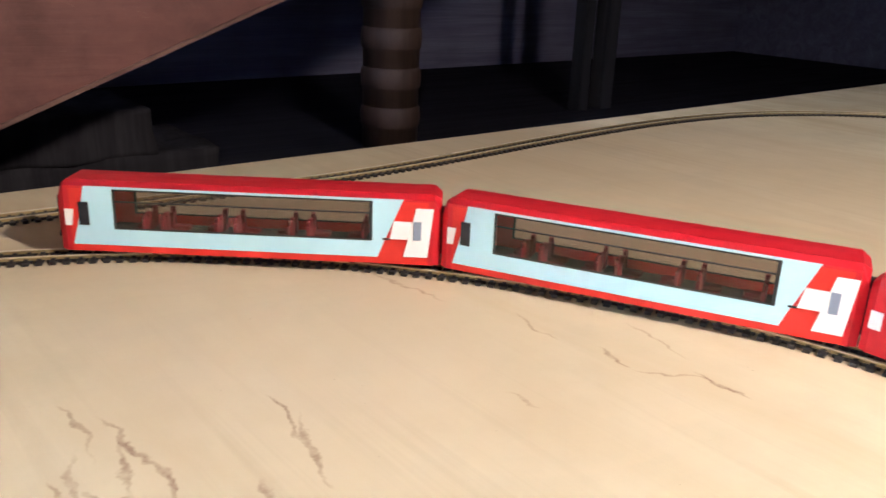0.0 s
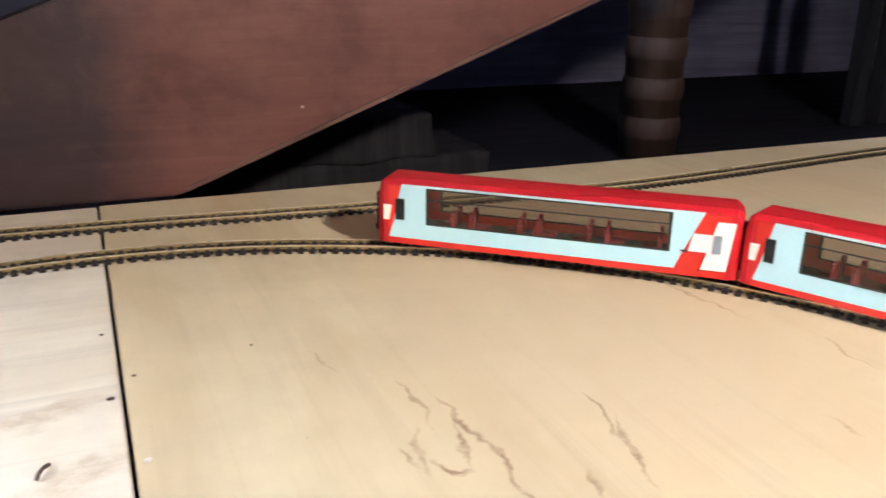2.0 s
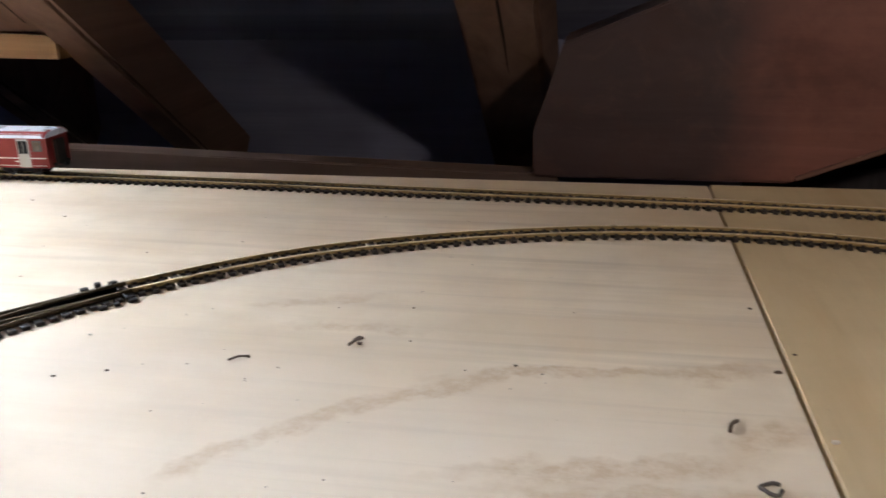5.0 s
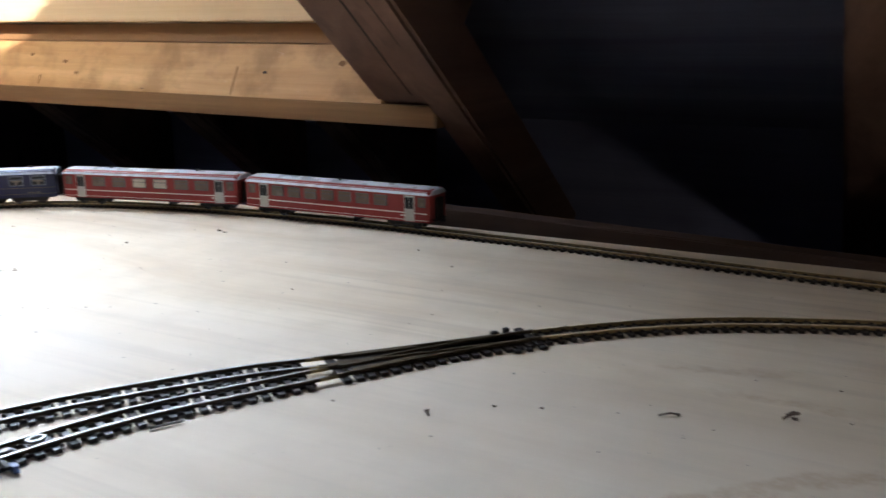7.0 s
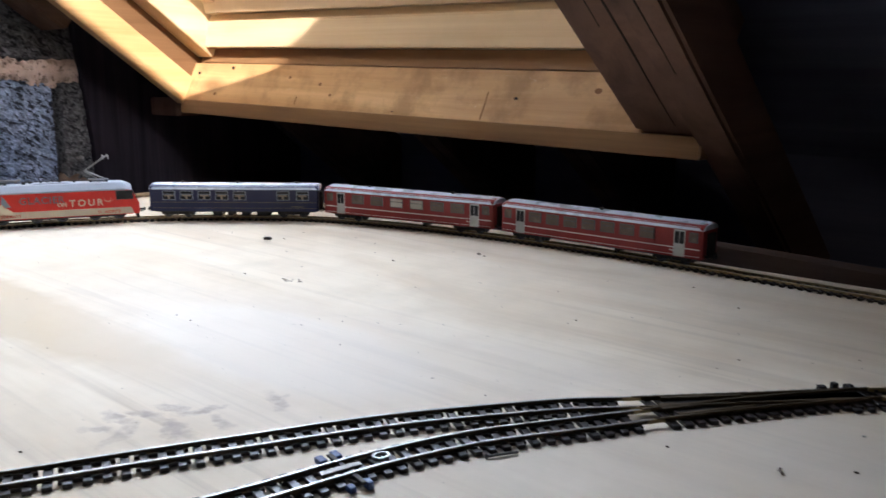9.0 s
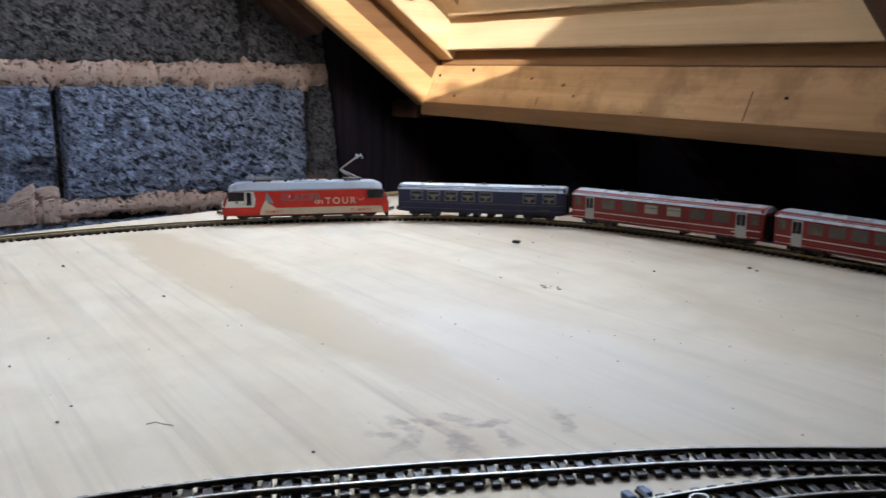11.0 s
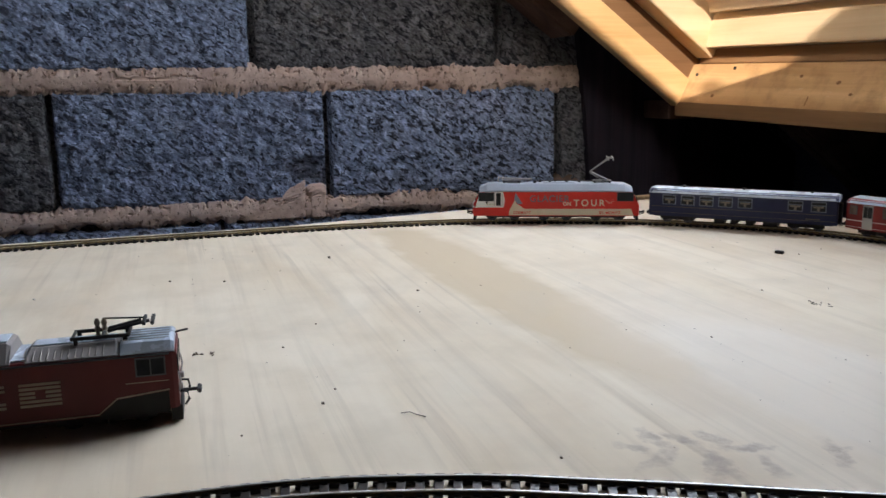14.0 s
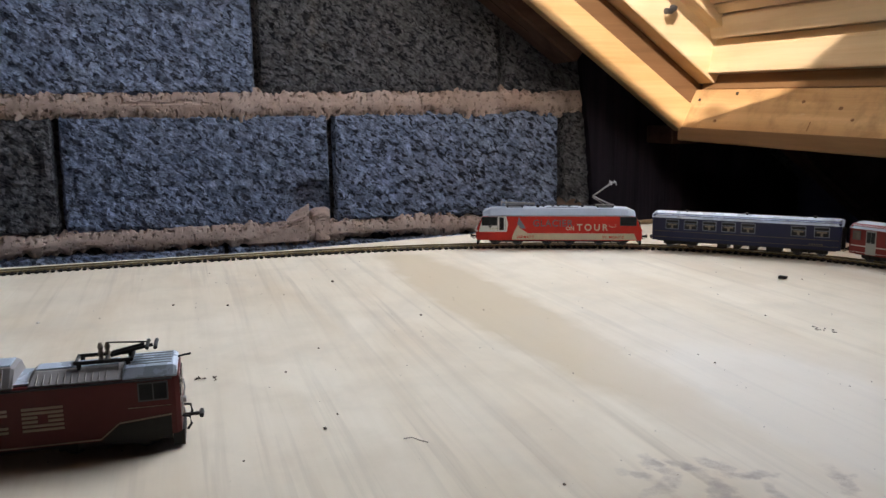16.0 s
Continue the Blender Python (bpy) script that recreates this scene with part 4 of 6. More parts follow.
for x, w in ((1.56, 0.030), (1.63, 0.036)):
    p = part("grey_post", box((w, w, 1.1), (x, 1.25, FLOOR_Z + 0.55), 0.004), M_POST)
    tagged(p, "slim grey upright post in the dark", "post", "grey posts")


def rough_stone(size, at, seed, label):
    bm = box(size, (0, 0, 0))
    bmesh.ops.subdivide_edges(bm, edges=bm.edges, cuts=9, use_grid_fill=True)
    for v in bm.verts:
        v.co += v.co.normalized() * 0.010 * noise.noise(v.co * 22 + Vector((seed, 0, 0)))
        for i in range(3):
            v.co[i] *= 1 - 0.05 * sum((v.co[j] / size[j]) ** 2 for j in range(3) if j != i)
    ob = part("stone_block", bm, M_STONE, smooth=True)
    ob.matrix_basis = Matrix.Translation(at)
    return tagged(ob, label, "stone", "dark stones")


rough_stone((0.34, 0.16, 0.085), (0.44, 0.99, FLOOR_Z + 0.0425), 1, "dark rough stone block lying on the attic floor")
rough_stone((0.22, 0.14, 0.048), (0.43, 0.98, FLOOR_Z + 0.108), 5, "dark flat stone resting on a larger block")

# ---- tracks ----
RAIL_TOP, GAUGE = 0.0040, 0.012
OUTER = Curve([(-0.96, -0.3204), (-0.971, -0.1686), (-0.9752, -0.0485), (-0.9762, 0.0798), (-0.9716, 0.1926), (-0.9533, 0.3051), (-0.9115, 0.4161),
               (-0.8447, 0.5198), (-0.7499, 0.5996), (-0.642, 0.6395), (-0.522, 0.6577), (-0.4013, 0.6644), (-0.2808, 0.6605), (-0.1606, 0.6563),
               (-0.0487, 0.65), (0.0712, 0.6445), (0.1994, 0.6385), (0.331, 0.6262), (0.4508, 0.6179), (0.5783, 0.6124), (0.6975, 0.6208),
               (0.821, 0.634), (0.949, 0.6437), (1.0497, 0.6438), (1.1459, 0.6325), (1.2306, 0.6044), (1.3137, 0.554), (1.3849, 0.4817),
               (1.4252, 0.4024)])
INNER = Curve([(-0.1335, 0.4465), (-0.0981, 0.4801), (-0.0549, 0.5121), (-0.0072, 0.5358), (0.0422, 0.5545), (0.1011, 0.5698), (0.1613, 0.5767),
               (0.2139, 0.5753), (0.27, 0.5661), (0.3313, 0.5448), (0.3892, 0.5153), (0.4382, 0.4791), (0.4839, 0.4331), (0.5236, 0.382),
               (0.5577, 0.3268), (0.5839, 0.2714), (0.6014, 0.2084), (0.6099, 0.1394), (0.6098, 0.0701), (0.5994, -0.0028), (0.5796, -0.0729)])
UPPER = Curve([(-0.1335, 0.4465), (-0.166, 0.409), (-0.2135, 0.356), (-0.2375, 0.331), (-0.261, 0.2985), (-0.281, 0.269), (-0.297, 0.241),
               (-0.314, 0.2065), (-0.334, 0.167), (-0.3515, 0.1295), (-0.365, 0.1), (-0.3775, 0.062), (-0.3855, 0.028), (-0.3885, -0.01),
               (-0.391, -0.09), (-0.387, -0.18)])
LOWER = Curve([(-0.1335, 0.4465), (-0.161, 0.41), (-0.19, 0.3665), (-0.2125, 0.329), (-0.2265, 0.306), (-0.2425, 0.28), (-0.2535, 0.256),
               (-0.263, 0.229), (-0.2695, 0.204), (-0.275, 0.18), (-0.2825, 0.153), (-0.293, 0.1), (-0.2995, 0.04), (-0.301, 0.02)])
RAIL_PROFILE = ((-0.0011, 0.0), (-0.0011, 0.0004), (-0.0003, 0.0007), (-0.0003, 0.0019), (-0.0008, 0.0021), (-0.0008, 0.0027), (0.0008, 0.0027), (0.0008, 0.0021), (0.0003, 0.0019), (0.0003, 0.0007), (0.0011, 0.0004), (0.0011, 0.0))


def tie_mesh():
    bm = box((0.0036, 0.0225, 0.0020), (0, 0, 0.0010), 0.0003)
    for y in (-GAUGE / 2, GAUGE / 2):
        box((0.0022, 0.0034, 0.0007), (0, y, 0.0023), 0, bm)
    mesh = bpy.data.meshes.new("sleeper")
    bm.to_mesh(mesh)
    bm.free()
    mesh.materials.append(M_TIE)
    return mesh


TIE = tie_mesh()


def rail_bm(line, offset, s0, s1, bm=None, slim=1.0):
    bm = bm or bmesh.new()
    rings = []
    for s in np.arange(s0, s1, 0.008).tolist() + [s1]:
        p, d = line.at(s), line.way(s)
        left = Vector((-d.y, d.x, 0))
        rings.append([bm.verts.new(p + left * (offset + u) + Vector((0, 0, 0.0020 + v * 0.74))) for u, v in ((u * slim, v) for u, v in RAIL_PROFILE)])
    for a, b in zip(rings, rings[1:]):
        for k in range(len(a)):
            bm.faces.new((a[k], a[(k + 1) % len(a)], b[(k + 1) % len(a)], b[k]))
    bm.faces.new(rings[0])
    bm.faces.new(rings[-1][::-1])
    return bm


def web_bm(line, offset, s0, s1):
    """The plastic strip that ties the sleepers together under a rail."""
    bm = bmesh.new()
    rings = []
    for s in np.arange(s0, s1, 0.0071).tolist() + [s1]:
        p, d = line.at(s), line.way(s)
        left = Vector((-d.y, d.x, 0))
        rings.append([bm.verts.new(p + left * (offset + u) + Vector((0, 0, v))) for u, v in ((-0.0014, 0.0002), (-0.0014, 0.0016), (0.0014, 0.0016), (0.0014, 0.0002))])
    for i, (a, b) in enumerate(zip(rings, rings[1:])):
        if i % 4 == 3:
            continue
        for k in range(4):
            bm.faces.new((a[k], a[(k + 1) % 4], b[(k + 1) % 4], b[k]))
    return bm


def dull_flanks(ob, flank):
    """Leaves only the running surface of a rail bright."""
    ob.data.materials.append(flank)
    for f in ob.data.polygons:
        if f.center.z < RAIL_TOP - 0.0003:
            f.material_index = 1
    return ob


def track(line, label, s0, s1, single, pitch=0.0071, ties=True, lead=0.0):
    """Track with its rails and sleepers; single: the stretch whose sleepers are parts of their own."""
    thing = empty("railway_track", label, "track", "tracks on the board")
    for side in (-1, 1):
        # branch flanks are darkened by colour to hold their shade
        dull_flanks(part("rail", rail_bm(line, side * GAUGE / 2, max(0.0, s0 - lead), s1, None, 0.6 if lead else 1.0), M_NICKEL if lead else M_RAIL, thing), M_DULL_SHADED_RAIL if lead else M_RAIL_SIDE)
        part("sleeper_web", web_bm(line, side * GAUGE / 2, s0, s1), M_TIE, thing)
    joined = bmesh.new()
    count = 0
    s = s0 + pitch / 2
    while ties and s < s1:
        d = line.way(s)
        m = Matrix.Translation(line.at(s)) @ pose(0, 0, 0, 0, 0, math.degrees(math.atan2(d.y, d.x)) + random.uniform(-1.2, 1.2))
        if single[0] <= s <= single[1] and count < 300:
            shared("sleeper", TIE, thing, m)
            count += 1
        else:
            joined.from_mesh(TIE)
            joined.verts.ensure_lookup_table()
            bmesh.ops.transform(joined, matrix=m, verts=joined.verts[-len(TIE.vertices):])
        s += pitch
    if len(joined.verts):
        tagged(part("sleeper_run", joined, M_TIE, thing), kind="stuff")
    else:
        joined.free()
    return thing


track(OUTER, "narrow-gauge model track with brass-coloured rails along the board edge", 0.0, OUTER.length, (0.55, 2.05))
track(INNER, "curved narrow-gauge model track with brass-coloured rails", 0.0, INNER.length, (0.0, 1.1))
SW = UPPER.nearest(-.215, .354)
SWL = LOWER.nearest(-.202, .343)
track(UPPER, "dark model track branch curving past the points", SW + 0.006, UPPER.length, (0, 2), lead=0.006)
track(LOWER, "dark model track branch leaving the points", SWL + 0.006, LOWER.length, (0, 2), lead=0.006)


def turnout():
    """Points between the single line and the two branches."""
    thing = empty("track_points", "dark model railway points with moulded infill and a small lever", "track points")
    for line, end in ((UPPER, SW), (LOWER, SWL)):
        for side in (-1, 1):
            stock = side == (1 if line is LOWER else -1)
            part("rail" if stock else "point_blade", rail_bm(line, side * GAUGE / 2, 0.0 if stock else 0.016, end - 0.001, None, 0.7), M_DULL_SHADED_RAIL, thing)
    # infill between the rails of each leg, and check rails beside the frog
    for line, end in ((UPPER, SW), (LOWER, SWL)):
        bm = bmesh.new()
        rings = []
        for k in range(25):
            at = 0.004 + (end - 0.020) * k / 24
            p, d = line.at(at), line.way(at)
            left = Vector((-d.y, d.x, 0))
            rings.append([p + left * u + Vector((0, 0, v)) for u, v in ((-0.0047, 0.0004), (-0.0047, 0.0026), (0.0047, 0.0026), (0.0047, 0.0004))])
        part("infill", loft(rings, bm), M_TIE, thing)
        inner_side = -1 if line is LOWER else 1
        part("check_rail", rail_bm(line, -inner_side * (GAUGE / 2 - 0.0022), end * 0.55, end * 0.88), M_DULL_SHADED_RAIL, thing)
    n = 19
    for k in range(n - 1):
        f = (k + 0.5) / n
        a, b = UPPER.at(SW * f), LOWER.at(SWL * f)
        d = (UPPER.way(SW * f) + LOWER.way(SWL * f)).normalized()
        width = 0.0245 + (a - b).length
        ob = part("sleeper", box((0.0040, width, 0.0020), (0, 0, 0.0010), 0.0003), M_TIE, thing)
        ob.matrix_basis = Matrix.Translation((a + b) / 2) @ pose(0, 0, 0, 0, 0, math.degrees(math.atan2(d.y, d.x)))
    d = UPPER.way(SW * 0.9)
    ang = math.degrees(math.atan2(d.y, d.x))
    crossing = min((k / 60 for k in range(20, 60)), key=lambda f: abs((UPPER.at(SW * f) - LOWER.at(SWL * f)).length - GAUGE))
    mid = (UPPER.at(SW * crossing) + LOWER.at(SWL * crossing)) / 2
    ob = part("frog", prism([(-0.012, -0.0010), (0.008, -0.0036), (0.008, 0.0036), (-0.012, 0.0010)], 0.0016, 0.0038, "z"), M_DULL_SHADED_RAIL, thing, "worn metal frog")
    ob.matrix_basis = Matrix.Translation(mid) @ pose(0, 0, 0, 0, 0, ang)
    for line, end in ((UPPER, SW), (LOWER, SWL)):
        for side in (-1, 1):
            p, w = line.at(end - 0.001), line.way(end - 0.001)
            left = Vector((-w.y, w.x, 0))
            bm = box((0.0090, 0.0022, 0.0016), (0, 0, 0.0028), 0.0004)
            ob = part("rail_joiner", bm, M_RAIL_SIDE, thing)
            ob.matrix_basis = Matrix.Translation(p + left * side * GAUGE / 2) @ pose(0, 0, 0, 0, 0, math.degrees(math.atan2(w.y, w.x)))
    d = UPPER.way(0.006)
    ang = math.degrees(math.atan2(d.y, d.x))
    toe = UPPER.at(0.006)
    left = Vector((-d.y, d.x, 0))
    side = -1 if left.y > 0 else 1
    part("tie_bar", rod([toe + left * 0.0135 + Vector((0, 0, 0.0022)), toe - left * 0.0135 + Vector((0, 0, 0.0022))], 0.0008), M_BLACK, thing)
    for u, v, h, w in ((0.006, 0.0150, 0.0036, 0.0030), (-0.002, 0.0152, 0.0022, 0.0044), (0.013, 0.0150, 0.0024, 0.0040)):
        for flip in (1, -1):
            p = toe + d * u - left * v * side * flip
            hh = h if flip == 1 else 0.0018
            part("lever_block", box((w, 0.0034, hh), (p.x, p.y, hh / 2), 0.0005, turn=pose(0, 0, 0, 0, 0, ang)), M_BLACK, thing)
    return thing


turnout()


def uncoupler():
    """Small bluish actuator set into the branch line."""
    s = LOWER.nearest(-0.267, 0.212)
    p, d = LOWER.at(s), LOWER.way(s)
    thing = empty("track_uncoupler", "small bluish track actuator with a pale ring", "track actuator", m=Matrix.Translation(p) @ pose(0, 0, 0, 0, 0, math.degrees(math.atan2(d.y, d.x))))
    for x, y, size in ((0.004, 0.0135, (0.0030, 0.0040, 0.0026)), (-0.003, 0.0145, (0.0026, 0.0048, 0.0034)), (0.003, -0.0142, (0.0036, 0.0056, 0.0026)), (-0.004, -0.0146, (0.0034, 0.0060, 0.0028))):
        part("actuator_block", box(size, (x, y, size[2] / 2), 0.0006), M_BLUE_STEEL, thing)
    part("cross_bar", box((0.0022, 0.030, 0.0012), (-0.001, 0, 0.0027), 0.0003), M_BLACK, thing)
    part("slide", box((0.018, 0.0034, 0.0012), (0.002, 0.001, 0.0036), 0.0003), M_STEEL, thing)
    ring = [Vector((-0.017 + 0.0034 * math.cos(t), 0.0026 * math.sin(t), 0.0038)) for t in np.linspace(0, 2 * math.pi, 15)]
    part("ring", rod(ring, 0.0008, 6), M_SILVER, thing, "pale metal ring")


uncoupler()

# ---- rolling stock ----
def placed(line, s_mid, base, flip=False):
    """Pose of a vehicle whose two pivots ride on the line."""
    a, b = line.at(s_mid - base / 2), line.at(s_mid + base / 2)
    d = (b - a).normalized() * (-1 if flip else 1)
    p = (a + b) / 2
    return Matrix.Translation((p.x, p.y, RAIL_TOP)) @ pose(0, 0, 0, 0, 0, math.degrees(math.atan2(d.y, d.x)))


def body_ring(x, half, low, gutter, top, round_top=7, crown=0.62):
    """Cross-section of a vehicle body: upright sides, rounded roof."""
    pts = [(x, -half, low), (x, -half, gutter)]
    for k in range(1, round_top):
        t = math.pi * k / round_top
        c, s_ = -math.cos(t), math.sin(t)
        pts.append((x, half * math.copysign(abs(c) ** crown, c), gutter + (top - gutter) * s_ ** 0.8))
    return pts + [(x, half, gutter), (x, half, low)]


def side_plate(outline, half, side, material, parent, name, label="", lift=0.0, thick=0.0004):
    """A thin painted or glazed plate on one flank."""
    y0, y1 = side * (half + lift), side * (half + lift + thick)
    return part(name, prism(outline, min(y0, y1), max(y0, y1), "y"), material, parent, label)


def quad(x0, x1, z0, z1):
    return [(x0, z0), (x1, z0), (x1, z1), (x0, z1)]


def framed_window(x0, x1, z0, z1, half, side, parent, frame_mat, pane_mat, rim=0.0007, bar=None):
    """A window with its own frame and recessed pane."""
    bm = bmesh.new()
    y0, y1 = side * (half - 0.0004), side * (half + 0.0007)
    lo, hi = min(y0, y1), max(y0, y1)
    for a, b, c, d in ((x0 - rim, x1 + rim, z0 - rim, z0), (x0 - rim, x1 + rim, z1, z1 + rim), (x0 - rim, x0, z0, z1), (x1, x1 + rim, z0, z1)):
        prism(quad(a, b, c, d), lo, hi, "y", bm)
    if bar is not None:
        prism(quad(x0, x1, bar - 0.0003, bar + 0.0003), lo, hi, "y", bm)
    fr = part("window", bm, frame_mat, parent)
    side_plate(quad(x0, x1, z0, z1), half, side, pane_mat, fr, "pane", "", 0.0002, 0.0004)
    return fr


def lettering(text, size, x, z, half, side, material, parent, shear=0.0, name="lettering", label="", spacing=1.0):
    """Words on a flank, made with the built-in font; x is where they start as read."""
    cu = bpy.data.curves.new(name, "FONT")
    cu.body, cu.size, cu.extrude, cu.shear, cu.space_character = text, size, 0.00012, shear, spacing
    cu.offset = size * 0.018
    tmp = bpy.data.objects.new(name, cu)
    mesh = bpy.data.meshes.new_from_object(tmp)
    bpy.data.objects.remove(tmp)
    mesh.materials.clear()
    mesh.materials.append(material)
    ob = new(name, mesh)
    ob.parent = parent
    y = side * (half + 0.00075)
    if side > 0:
        ob.matrix_basis = Matrix(((-1, 0, 0, x), (0, 0, 1, y), (0, 1, 0, z), (0, 0, 0, 1)))
    else:
        ob.matrix_basis = Matrix(((1, 0, 0, x), (0, 0, -1, y), (0, 1, 0, z), (0, 0, 0, 1)))
    if label:
        ob["label"] = label
    return ob


def bogie(x, parent, axle=0.022, radius=0.0046, half=0.0105, motor=False):
    """A bogie with side frames, springs and two wheelsets."""
    bm = bmesh.new()
    for y in (-half, half):
        box((axle + 0.012, 0.0016, 0.0034), (x, y, 0.0052), 0.0005, bm)
        for dx in (-axle / 2, axle / 2):
            box((0.0044, 0.0024, 0.0044), (x + dx, y * 1.03, 0.0048), 0.0005, bm)
        rod([(x, y * 1.05, 0.0030), (x, y * 1.05, 0.0072)], 0.0011, 8, bm)
    box((0.006, 2 * half, 0.003), (x, 0, 0.0062), 0.0004, bm)
    bog = part("bogie", bm, M_BLACK, parent)
    for dx in (-axle / 2, axle / 2):
        bm = bmesh.new()
        for y, flipped in ((-GAUGE / 2, False), (GAUGE / 2, True)):
            wheel_bm(radius, 0.0024, bm, (x + dx, y, radius))
        rod([(x + dx, -GAUGE / 2, radius), (x + dx, GAUGE / 2, radius)], 0.0009, 8, bm)
        part("wheelset", bm, M_DARK_STEEL, bog)
    return bog


def coupler(x, parent, sign, m=None):
    bm = rod([(x, 0, 0.0085), (x + sign * 0.006, 0, 0.0085)], 0.0009)
    box((0.0014, 0.0052, 0.0034), (x + sign * 0.0066, 0, 0.0085), 0.0004, bm)
    for y in (-0.0035, 0.0035):
        rod([(x, y, 0.0078), (x + sign * 0.003, y * 1.1, 0.0060), (x + sign * 0.0055, y, 0.0072)], 0.0004, 6, bm)
    return part("coupler", bm, m or M_BLACK, parent)


def pantograph(x, parent, z, raised, sign=1, dark=False):
    mat = M_BLACK if dark else M_SILVER
    base = box((0.020, 0.014, 0.0012), (x, 0, z + 0.0022), 0.0003)
    for dx in (-0.008, 0.008):
        for y in (-0.006, 0.006):
            rod([(x + dx, y, z - 0.0006), (x + dx, y, z + 0.0022)], 0.0010, 8, base)
    pan = part("pantograph", base, M_DARK_STEEL, parent, "raised silver pantograph" if raised else "folded pantograph")
    if raised:
        knee, head = (x + sign * 0.013, 0.0120), (x - sign * 0.008, 0.0270)
    else:
        knee, head = (x + sign * 0.022, 0.0042), (x - sign * 0.012, 0.0052)
    k = Vector((knee[0], 0, z + knee[1]))
    h = Vector((head[0], 0, z + head[1]))
    foot = Vector((x - sign * 0.006, 0, z + 0.0028))
    bm = rod([foot, k], 0.0010)
    rod([foot + Vector((sign * 0.006, 0, 0)), k - Vector((0, 0, 0.0015))], 0.0005, 6, bm)
    part("lower_arm", bm, mat, pan)
    bm = bmesh.new()
    for y in (-0.0040, 0.0040):
        rod([k + Vector((0, y * 0.3, 0)), h + Vector((0, y, 0))], 0.0006, 6, bm)
    rod([k, h - Vector((0, 0, 0.001))], 0.0004, 6, bm)
    part("upper_arm", bm, mat, pan)
    bm = bmesh.new()
    for dx in (-0.0024, 0.0024):
        pts = [h + Vector((dx, y, dz)) for y, dz in ((-0.0125, -0.0022), (-0.0095, 0.0006), (0.0095, 0.0006), (0.0125, -0.0022))]
        rod(pts, 0.0006, 6, bm)
    rod([h + Vector((-0.0024, 0, 0)), h + Vector((0.0024, 0, 0))], 0.0006, 6, bm)
    part("collector_head", bm, mat, pan)
    return pan


def red_loco(m):
    """Modern red and cream electric engine with a raised rear pantograph."""
    thing = empty("electric_locomotive", "red and cream model electric locomotive with raised rear pantograph", "model locomotive", m=m)
    H, LOW, GUT, TOP = 0.0152, 0.0058, 0.0335, 0.0392
    rings = []
    nose = ((0.0890, 0.0075, 0.0165, 0.0170, 0.0118), (0.0880, LOW, 0.0185, 0.0192, 0.0134), (0.0815, LOW, 0.0312, 0.0322, 0.0143), (0.0740, LOW, 0.0322, 0.0332, H), (0.0620, LOW, 0.0322, 0.0332, H))
    for x, low, gut, top, half in nose + tuple((-r[0], *r[1:]) for r in reversed(nose)):
        rings.append(body_ring(x, half, low, gut, top, 7, 0.5))
    part("body", loft(rings), M_RED, thing, "red painted shell")
    roof = []
    for x, top, half, gut in ((0.0815, 0.0362, 0.0138, 0.0318), (0.0735, 0.0398, 0.0154, 0.0330), (0.060, 0.0404, 0.0155, 0.0333), (-0.060, 0.0404, 0.0155, 0.0333), (-0.0735, 0.0398, 0.0154, 0.0330), (-0.0815, 0.0362, 0.0138, 0.0318)):
        ring = [(x, -half, gut - 0.0014), (x, -half, gut), (x, -half * 0.66, top - 0.0008), (x, -half * 0.54, top), (x, half * 0.54, top), (x, half * 0.66, top - 0.0008), (x, half, gut), (x, half, gut - 0.0014)]
        roof.append(ring)
    part("roof", loft(roof), M_ROOF, thing, "light grey roof")
    for side in (1, -1):
        cab = [(0.0860, 0.0150), (0.0812, 0.0312), (0.0560, 0.0318), (0.0540, 0.0235), (0.0555, 0.0150)]
        side_plate(cab, H, side, M_WHITE, thing, "cab_panel", "white cab side")
        low = [(0.0500, 0.0066), (0.0490, 0.0120), (0.0455, 0.0190), (0.0430, 0.0235), (0.0415, 0.0190), (0.0370, 0.0165), (0.0330, 0.0135), (-0.080, 0.0135), (-0.083, 0.0066)]
        side_plate(low, H, side, M_CREAM, thing, "cream_band", "cream band with a mountain peak")
        side_plate([(0.0440, 0.0236), (0.0425, 0.0310), (0.0350, 0.0190), (0.0400, 0.0186)], H, side, M_GREY_BLUE, thing, "peak_shade", "", 0.0002)
        framed_window(0.0655, 0.0822, 0.0222, 0.0310, H, side, thing, M_DARK_STEEL, M_DARK_GLASS, 0.0004)
        door = framed_window(0.0585, 0.0635, 0.0170, 0.0308, H, side, thing, M_WHITE, M_DARK_GLASS, 0.0009)
        door.name, door["label"] = "cab_door", "white framed cab door"
        framed_window(-0.0822, -0.0655, 0.0222, 0.0310, H, side, thing, M_DARK_STEEL, M_DARK_GLASS, 0.0004)
        for k in range(9):
            t = math.pi * k / 8
            side_plate([(-0.0575 - 0.0050 * math.cos(t) + 0.0004, 0.0245 - 0.0050 * math.sin(t)), (-0.0575 - 0.0050 * math.cos(t) - 0.0004, 0.0245 - 0.0050 * math.sin(t)),
                        (-0.0575 - 0.0036 * math.cos(t) - 0.0003, 0.0245 - 0.0036 * math.sin(t)), (-0.0575 - 0.0036 * math.cos(t) + 0.0003, 0.0245 - 0.0036 * math.sin(t))], H, side, M_CREAM, thing, "sun_ray")
        start = 0.0275 if side > 0 else -0.0460
        step = -1 if side > 0 else 1
        lettering("GLACIER", 0.0100, start, 0.0212, H, side, M_FOIL, thing, 0.0, "lettering", "silver capital letters", 1.1)
        lettering("ON", 0.0056, start + step * 0.0355, 0.0172, H, side, M_CREAM, thing)
